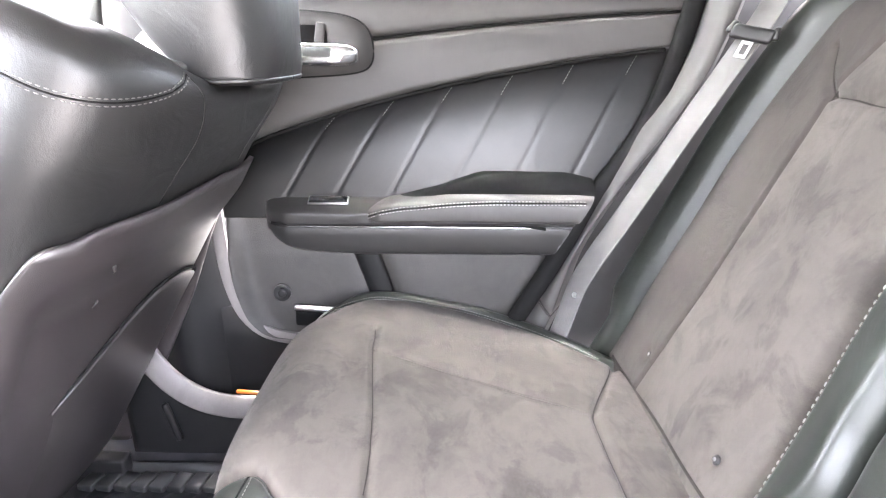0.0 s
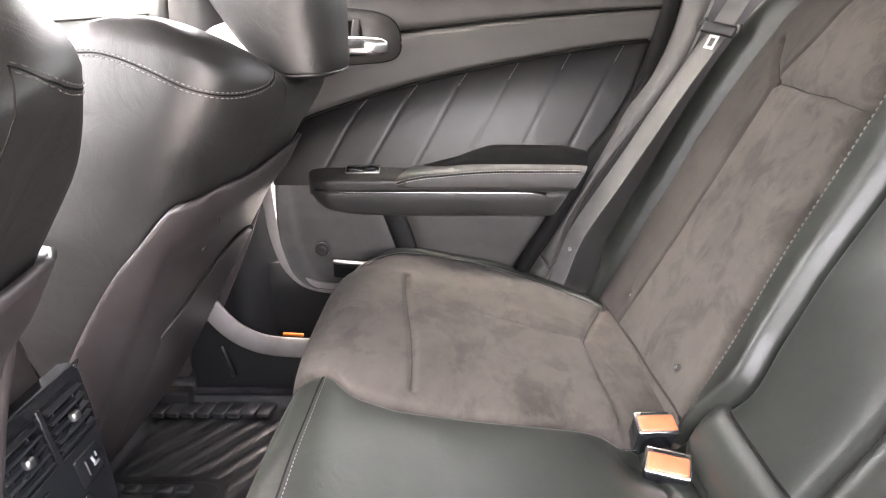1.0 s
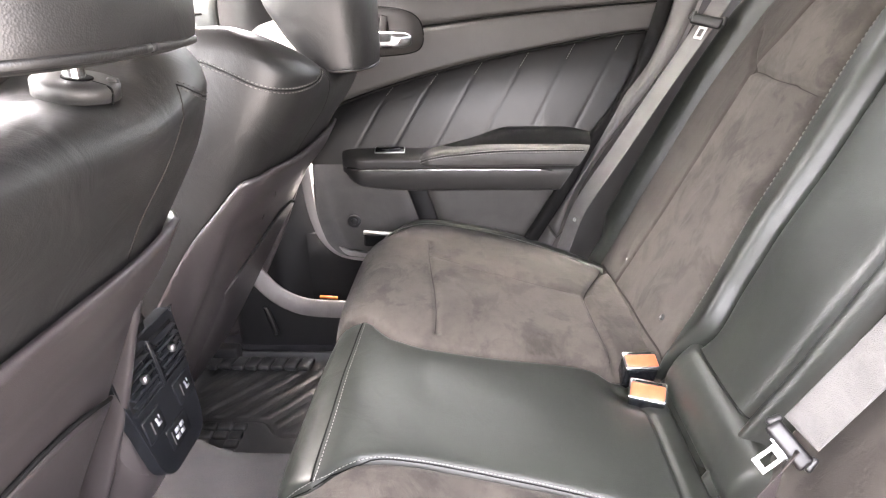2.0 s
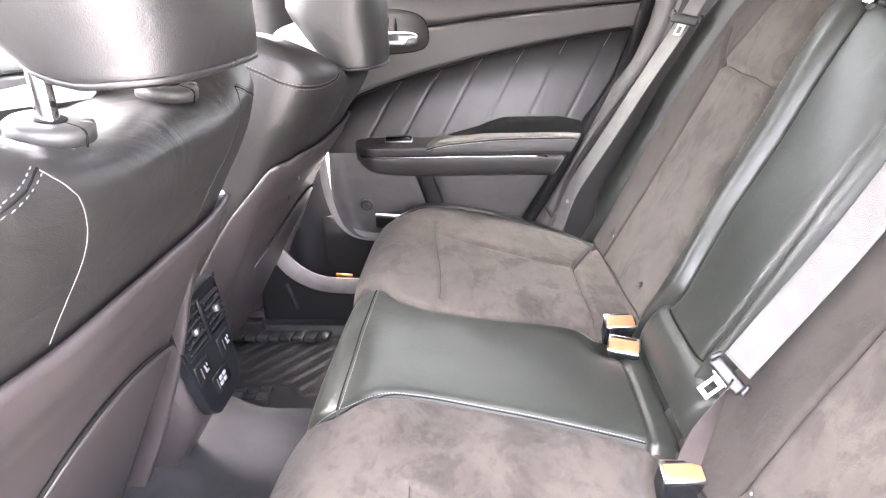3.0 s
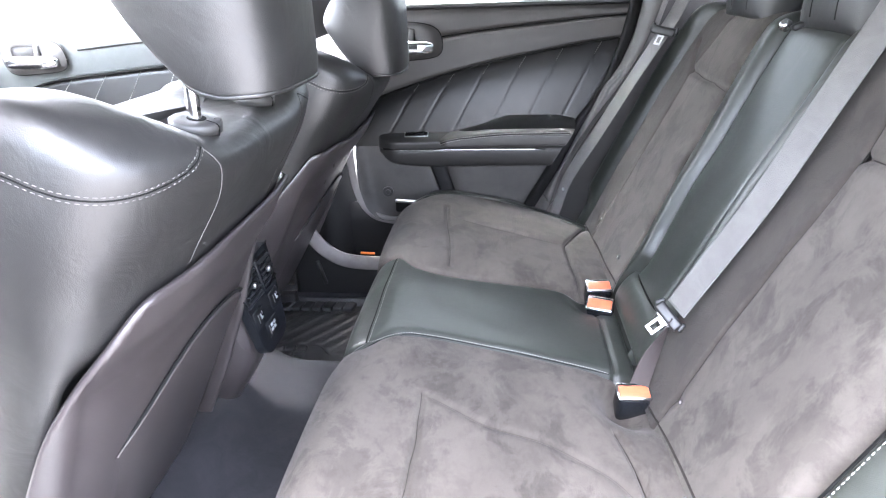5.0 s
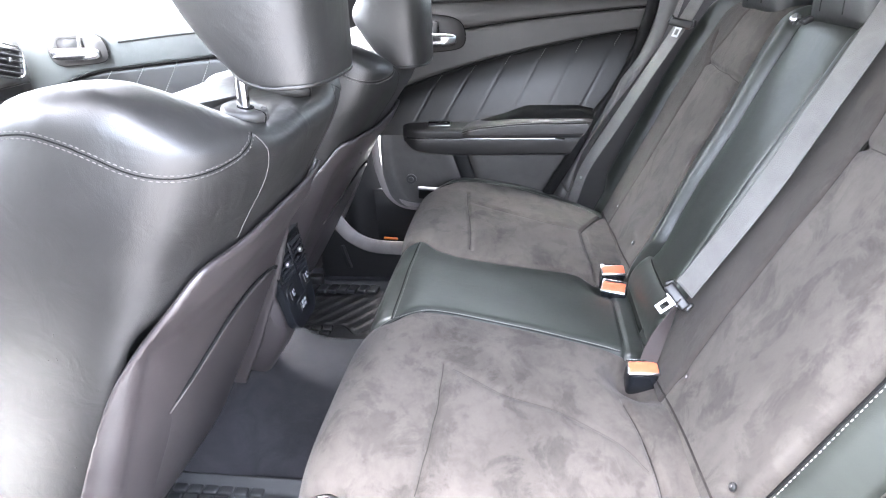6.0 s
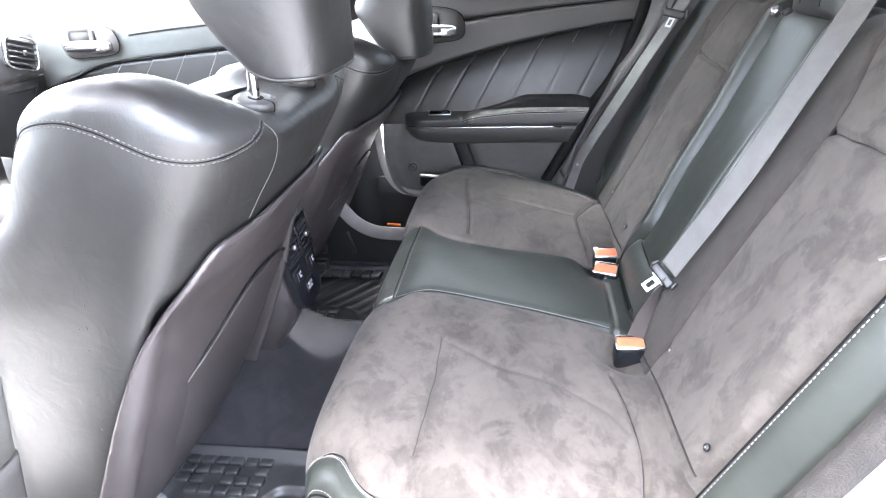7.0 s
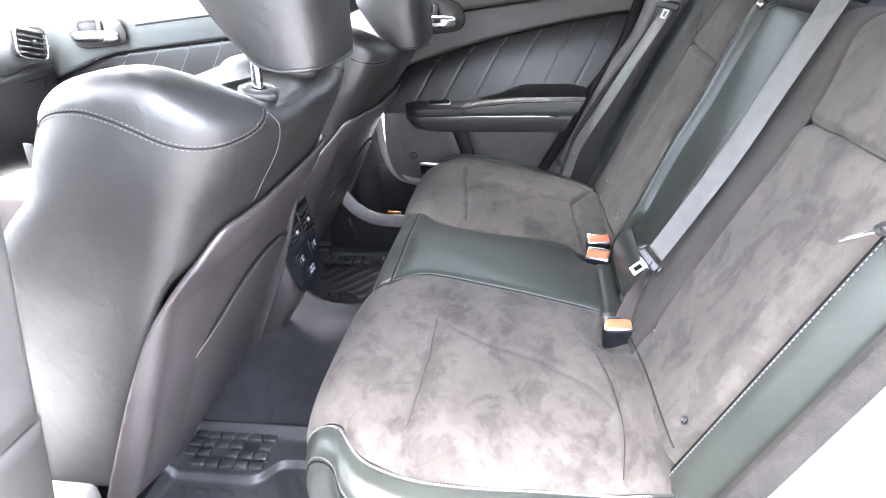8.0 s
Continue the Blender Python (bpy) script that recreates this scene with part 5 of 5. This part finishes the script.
for y in (-0.039, 0.039):
    vent = part("air_vent", pan(plate(y - 0.034, y + 0.034, 0.034, 0.100, 0.002, 0.0095, 0.005)), PILLAR_DARK, panel, "black air vent")
    for z in span(0.042, 0.092, 5):
        part("slat", pan(block((0.0125, y, z), (0.011, 0.062, 0.0026), (0, 28, 0), 0.001)), GLOSS, vent)
    for q in (-0.018, 0.018):
        part("vane", pan(block((0.0085, y + q, 0.067), (0.006, 0.0022, 0.056), (0, 0, 0), 0.0008)), GLOSS, vent)
    part("vent_tab", pan(block((0.0185, y, 0.067), (0.010, 0.011, 0.012), (0, 0, 0), 0.003)), STEEL, vent, "silver vent tab")
part("vent_bar", pan(block((0.0115, 0, 0.066), (0.009, 0.0075, 0.076), (0, 0, 0), 0.002)), GLOSS, panel)
part("vent_sill", pan(block((0.010, 0, 0.030), (0.006, 0.142, 0.004), (0, 0, 0), 0.0015)), GLOSS, panel)
for y in (-0.044, 0.042):
    bt = part("heater_button", pan(plate(y - 0.022, y + 0.022, -0.024, 0.016, 0.004, 0.0105, 0.004)), GLOSS, panel, "seat heater button with white seat symbol")
    part("symbol", pan(merge(block((0.0112, y + 0.004, -0.002), (0.001, 0.0034, 0.011), (14, 0, 0), 0), block((0.0112, y + 0.0075, -0.008), (0.001, 0.0095, 0.0036), (0, 0, 0), 0),
                             block((0.0112, y + 0.0105, 0.002), (0.001, 0.0018, 0.006), (0, 0, 0), 0))), WHITE_INK, bt)
    part("level_bar", pan(block((0.0112, y - 0.0085, -0.004), (0.001, 0.0016, 0.020), (0, 0, 0), 0)), THREAD_DIM, bt)
usb = part("usb_socket", pan(plate(-0.030, 0.026, -0.066, -0.030, 0.004, 0.0100, 0.004)), GLOSS, panel, "twin socket with white marks")
for y in (-0.010, 0.004):
    for z in (-0.0525, -0.0425):
        part("mark", pan(block((0.0107, y + (z + 0.047) * 0.2, z), (0.001, 0.0100, 0.0068), (0, 0, 0), 0)), WHITE_INK, usb)
part("mark_bar", pan(block((0.0107, -0.022, -0.048), (0.001, 0.0014, 0.022), (0, 0, 0), 0)), THREAD_DIM, usb)


def foot_loop(z, back, half, mid):
    out = []
    for j in range(40):
        c, q = math.cos(2 * math.pi * j / 40), math.sin(2 * math.pi * j / 40)
        out.append(Vector((back - 0.07 + 0.07 * math.copysign(abs(c) ** 0.5, c), mid + half * math.copysign(abs(q) ** 0.45, q), z)))
    return out


FOOT = ((0.44, -0.296, 0.066, 0.010), (0.34, -0.284, 0.066, 0.010), (0.27, -0.276, 0.063, 0.010), (0.235, -0.284, 0.059, 0.010), (0.19, -0.306, 0.054, 0.012), (0.13, -0.346, 0.044, 0.018), (0.085, -0.378, 0.037, 0.023), (0.05, -0.400, 0.034, 0.026))
part("console_foot", loft([foot_loop(z, *[curve_at([f[0] for f in FOOT[::-1]], [f[i] for f in FOOT[::-1]], z) for i in (1, 2, 3)]) for z in span(0.05, 0.44, 30)]), SHELL, console, "grained tapering foot")

# ---- floor mats ----
def build_mat(name, y0, y1, x0, x1, label):
    """A rubber tray mat: raised rim, a raised shelf of blocks beside the tunnel and slanting channels."""
    inner = y1 if abs(y1 - YC) < abs(y0 - YC) else y0
    outer = y0 if inner == y1 else y1
    sgn = 1 if inner > outer else -1

    def at(u, v):
        x, y = x0 + (x1 - x0) * u, y0 + (y1 - y0) * v
        e = min(x - x0, x1 - x, y - y0, y1 - y)
        z = 0.026 * bell(e, 0.014) + 0.010
        d = (inner - y) * sgn
        reach = 0.135 - 0.055 / (1 + math.exp(-(x + 0.285) / 0.010))
        lip = reach - d
        z += 0.016 / (1 + math.exp(-lip / 0.004)) + 0.006 * bell(lip, 0.006)
        if lip < -0.03 and e > 0.04:
            z += 0.0025 * max(0.0, math.sin((x * 0.7 + y * 0.55 * sgn) * 2 * math.pi / 0.040)) ** 0.5
        return Vector((x, y, -0.055 + z))
    ob = root(name, ((x0 + x1) / 2, (y0 + y1) / 2, -0.055), label, "floor mat", "rubber floor mats")
    part("tray", sheet(at, span(0, 1, 130), span(0, 1, 130), 0.006, (0, 0, -1)), RUBBER, ob)
    for k in range(6):
        for j in range(4):
            if (k + 2 * j) % 7 == 6:
                continue
            part("tread_block", block((x0 + 0.030 + 0.035 * k, inner - sgn * (0.024 + 0.028 * j), -0.0275), (0.031, 0.022, 0.014), (0, 0, 0), 0.004), RUBBER, ob)
    if outer > 0:
        for k in range(8):
            part("rim_tooth", block((x0 + 0.040 + 0.036 * k, outer - 0.050, -0.028), (0.032, 0.046, 0.014), (0, 0, -10), 0.003), RUBBER, ob)
    return ob


build_mat("floor_mat", -0.66, -0.228, -0.52, -0.06, "black ribbed rubber tray mat on the near footwell")
build_mat("floor_mat", 0.285, 0.70, -0.56, -0.06, "black ribbed rubber tray mat on the far footwell")

# ---- front: right front door, dashboard, windscreen ----
front_door = root("door_2", (-0.9, 0.80, 0.2), "closed front door panel with stitched insert and chrome pull", "car door", kind="structure")


def fcurve_z(x):
    return curve_at((-1.5, -1.36, -1.2, -1.0, -0.76, -0.5, -0.42), (0.62, 0.665, 0.715, 0.735, 0.755, 0.775, 0.78), x)


def f_patch(z_lo, z_hi, y, bulge, nz=16):
    def at(v, u):
        x = -1.62 + 1.20 * u
        z = z_lo(x) + (z_hi(x) - z_lo(x)) * v
        return Vector((x, y + 0.04 * (z - 0.6) - bulge * math.sin(math.pi * v), z))
    return sheet(at, span(0, 1, nz), span(0, 1, 60), 0.02, (0, 1, 0))


part("upper_trim", f_patch(lambda x: fcurve_z(x) + 0.001, lambda x: 0.90, 0.785, 0.012), DASH, front_door, "grey grained trim")
fi = part("stitched_insert", f_patch(lambda x: 0.42, fcurve_z, 0.79, 0.006), DOOR_LEATHER, front_door, "black leather insert")
part("lower_trim", f_patch(lambda x: 0.05, lambda x: 0.419, 0.785, 0.004), TRIM, front_door)
part("trim_line", tube([(x, 0.7785, curve_at((-1.1, -0.9, -0.45), (0.806, 0.823, 0.85), x)) for x in span(-1.08, -0.45, 8)], 0.0025, 30), SEAM, front_door)
part("piping", tube([(x, 0.782 + 0.04 * (fcurve_z(x) - 0.6), fcurve_z(x)) for x in span(-1.5, -0.45, 14)], 0.0035, 60), SEAM, front_door)
ft = skin_of(fi)
for x in (-1.14, -1.02, -0.90, -0.78, -0.66):
    part("stitching", stitches([ft], [(x, 0.79, fcurve_z(x) - 0.005), (x - 0.05, 0.79, 0.66), (x - 0.11, 0.79, 0.58)], 0.008, 0.006, 0.0012), THREAD, front_door, "pale thread line")
handle_unit(front_door, -1.185, 0.770, -0.010)
fp = part("pane", sheet(lambda u, v: Vector((u, 0.815 - 0.24 * (v - 0.95), v)), span(-1.40, -0.42, 4), span(0.91, 1.24, 4), 0.004, (0, 1, 0)), GLASS, front_door, "clear side window glass")
fp.visible_shadow = False

dash = root("dashboard", (-1.5, 0.1, 0.3), "grey-black dashboard with round-ended air vent and dark glovebox", "dashboard")


def dash_shape(v, a):
    y = -0.72 + 1.49 * v
    c, s = math.cos(a), math.sin(a)
    x = -1.62 + 0.20 * math.copysign(abs(c) ** 0.7, c) - 0.03 * max(0, s) - 0.10 * max(0, -s)
    return Vector((x - 0.10 * max(0, v - 0.8), y, 0.74 + (0.150 if s > 0 else 0.46) * math.copysign(abs(s) ** 0.6, s)))


part("dash_body", loft([[dash_shape(v, 2 * math.pi * j / 40) for j in range(40)] for v in span(0, 1, 30)]), DASH, dash, "grey-black grained dash body")
part("trim_band", sheet(lambda y, z: Vector((-1.418 + 0.02 * math.cos((z - 0.76) * 14) - 0.10 * max(0, (y + 0.72) / 1.49 - 0.8), y, z)), span(-0.1, 0.755, 20), span(0.695, 0.84, 10), 0.01, (-1, 0, 0)), STEEL, dash, "pale silver trim band")

def glovebox(y, z):
    """The dark face of the lower dash, just proud of its body."""
    q = max(0.0, (0.74 - z) / 0.46) ** (1 / 0.6)
    return Vector((-1.612 + 0.20 * (1 - q * q) ** 0.35 - 0.10 * q - 0.10 * max(0, (y + 0.72) / 1.49 - 0.8), y, z))


part("glovebox", sheet(glovebox, span(0.02, 0.765, 16), span(0.32, 0.688, 20), 0.006, (-1, 0, 0)), DARK, dash, "blue-black lower dash with the glovebox")
part("glovebox_gap", tube([glovebox(y, z) + Vector((0.001, 0, 0)) for y, z in ((0.10, 0.40), (0.10, 0.63), (0.14, 0.655), (0.66, 0.655), (0.70, 0.63), (0.70, 0.40))], 0.0025, 60), SEAM, dash)


def vent_turn(bm):
    """The outlet leans with the end of the dash."""
    bmesh.ops.rotate(bm, verts=bm.verts, cent=(-1.40, 0.655, 0.775), matrix=Matrix.Rotation(radians(-16), 3, "X"))
    return bm


vent = part("air_vent", vent_turn(block((-1.408, 0.655, 0.775), (0.03, 0.12, 0.10), (0, 0, 0), 0.03, 4)), DARK, dash, "black louvred air vent")
for z in span(0.740, 0.812, 5):
    part("slat", vent_turn(block((-1.390, 0.655, z), (0.012, 0.105, 0.006), (0, 20, 0), 0.002)), DARK, vent)
part("vent_rim", vent_turn(tube([(-1.392, 0.655 + 0.066 * math.copysign(abs(math.cos(a)) ** 0.5, math.cos(a)), 0.775 + 0.052 * math.copysign(abs(math.sin(a)) ** 0.5, math.sin(a))) for a in span(0, 2 * math.pi, 25)], 0.004, 60)), CHROME, vent)
part("vent_thumb", vent_turn(block((-1.382, 0.655, 0.776), (0.010, 0.012, 0.016), (0, 0, 0), 0.003)), DARK, vent)
whole("windscreen", sheet(lambda u, v: Vector((-1.75 + 0.62 * u, YC + v * (1 - 0.1 * u), 0.84 + 0.42 * u)), span(0, 1, 5), span(-0.70, 0.70, 5), 0.004, (0, 0, 1)), GLASS, "clear windscreen glass", "window", kind="structure").visible_shadow = False
whole("firewall", sheet(lambda u, v: Vector((-1.80, YC + u, v)), span(-0.78, 0.78, 6), span(-0.05, 0.84, 6), 0.02, (-1, 0, 0)), DARK, "dark bulkhead behind the dashboard", "bulkhead", kind="structure")
whole("bonnet", sheet(lambda u, v: Vector((u, YC + v, 0.84 - 0.05 * ((u + 1.8) / 1.2) ** 2 - 0.05 * (v / 0.8) ** 2)), span(-3.0, -1.78, 10), span(-0.82, 0.82, 10), 0.02, (0, 0, -1)), PAINT, "white painted bonnet", "bonnet", kind="structure")

# ---- left side: pillar, seal and quarter panel round the open door ----
lp = root("pillar_left", (-0.36, -0.74, 0.0), "pale grey lower pillar trim beside the driver's seat", "pillar", kind="structure")


def pillar_skin(z, a):
    c, s = math.cos(a), math.sin(a)
    w = 0.085 + 0.03 * max(0, (0.35 - z)) 
    return Vector((-0.331 + 0.25 * (z - 0.506) - w + w * math.copysign(abs(c) ** 0.3, c), -0.765 + 0.05 * math.copysign(abs(s) ** 0.3, s), z))


part("upper_cover", loft([[pillar_skin(z, 2 * math.pi * j / 32) for j in range(32)] for z in span(0.482, 1.22, 20)]), PILLAR, lp, "pale grey upper cover")
part("lower_cover", loft([[pillar_skin(z, 2 * math.pi * j / 32) + Vector((0, 0.004, 0)) for j in range(32)] for z in span(0.02, 0.476, 16)]), TRIM, lp, "darker grey lower cover")
whole("front_sill_cover", block((-0.445, -0.690, 0.155), (0.15, 0.075, 0.262), (0, 0, 0), 0.02, 3), PILLAR, "pale plastic pillar foot cover beside the front seat", "sill trim", kind="structure")

def jamb(h, back, out):
    """A place on the door jamb behind the side bolster."""
    return BACK_FOOT + BACK_UP * h + Vector((0.036 + back, -0.636 - out, 0))


JAMB_N = [Vector((-0.35, -1, 0.1))] * 8
whole("seal_left", ribbon([jamb(h, 0, 0) for h in span(-0.25, 0.75, 8)], 0.036, 0.022, JAMB_N, 60), FUZZY, "worn flocked door seal beside the seatback", "door seal", kind="structure")
whole("jamb_trim_left", ribbon([jamb(h, 0.028, 0.004) for h in span(-0.25, 0.75, 8)], 0.032, 0.018, JAMB_N, 60), GREYTRIM, "smooth pale grey door jamb trim", "door jamb", kind="structure")


def quarter(h, v):
    return jamb(h, 0.042 + 0.60 * v, 0.010 + 0.13 * min(1.0, v * 2.5) ** 0.7)


whole("quarter_panel_left", sheet(quarter, span(-0.55, 0.85, 30), span(0, 1, 20), 0.01, (0, 1, 0)), PAINT, "white painted rear quarter panel", "car body", kind="structure")


# ---- left doors, out of view, both stood open to shape the side light ----
def door_leaf(name, length, at_matrix, label):
    """A door seen from its hinge: white outer skin, dark inner trim, armrest, frame and glass. x runs along it, y to its inner side."""
    r = root(name, (0, 0, 0), label, "car door", kind="structure")

    def skin(y, thick, z0, z1):
        return sheet(lambda u, v: Vector((u, y - 0.03 * math.sin(math.pi * (v - z0) / (z1 - z0)), v)), span(0, length, 14), span(z0, z1, 14), thick, (0, -1, 0))
    part("outer_skin", skin(-0.05, 0.008, -0.14, 0.90), PAINT, r, "white painted skin")
    part("inner_trim", skin(0.06, 0.03, -0.06, 0.90), TRIM, r, "grey-brown grained inner trim")
    part("insert", sheet(lambda u, v: Vector((u, 0.048, v)), span(0.06, length - 0.08, 8), span(0.50, 0.74, 8), 0.008, (0, -1, 0)), DOOR_LEATHER, r, "black leather insert")
    part("armrest", block((length * 0.55, 0.085, 0.49), (length * 0.75, 0.08, 0.10), (0, 0, 0), 0.03, 3), DARK, r, "black armrest")
    part("edge", block((length, 0.0, 0.38), (0.02, 0.12, 1.02), (0, 0, 0), 0.008), PAINT, r)
    part("window_frame", tube([(0.0, 0.0, 0.90), (0.02, 0.06, 1.08), (0.10, 0.10, 1.22), (length * 0.55, 0.11, 1.25), (length * 0.95, 0.07, 1.12), (length, 0.0, 0.90)], 0.022, 60), DARK, r, "black window frame")
    part("pane", sheet(lambda u, v: Vector((u * length, 0.10 * (v - 0.90) / 0.33, v)), span(0.05, 0.93, 6), span(0.90, 1.19, 6), 0.004, (0, -1, 0)), GLASS, r, "clear side window glass").visible_shadow = False
    r.matrix_world = at_matrix
    return r


# turned so that it shades the driver's seat from the left
door_leaf("door_3", 1.0, pose(-0.40, -0.86, 0.0, 0, 0, -74), "open rear door with white paint and dark inner trim")
door_leaf("door_4", 1.10, pose(-1.50, -0.86, 0.0, 0, 0, -62), "unseen front door stood open to shape the light, white paint and dark inner trim")
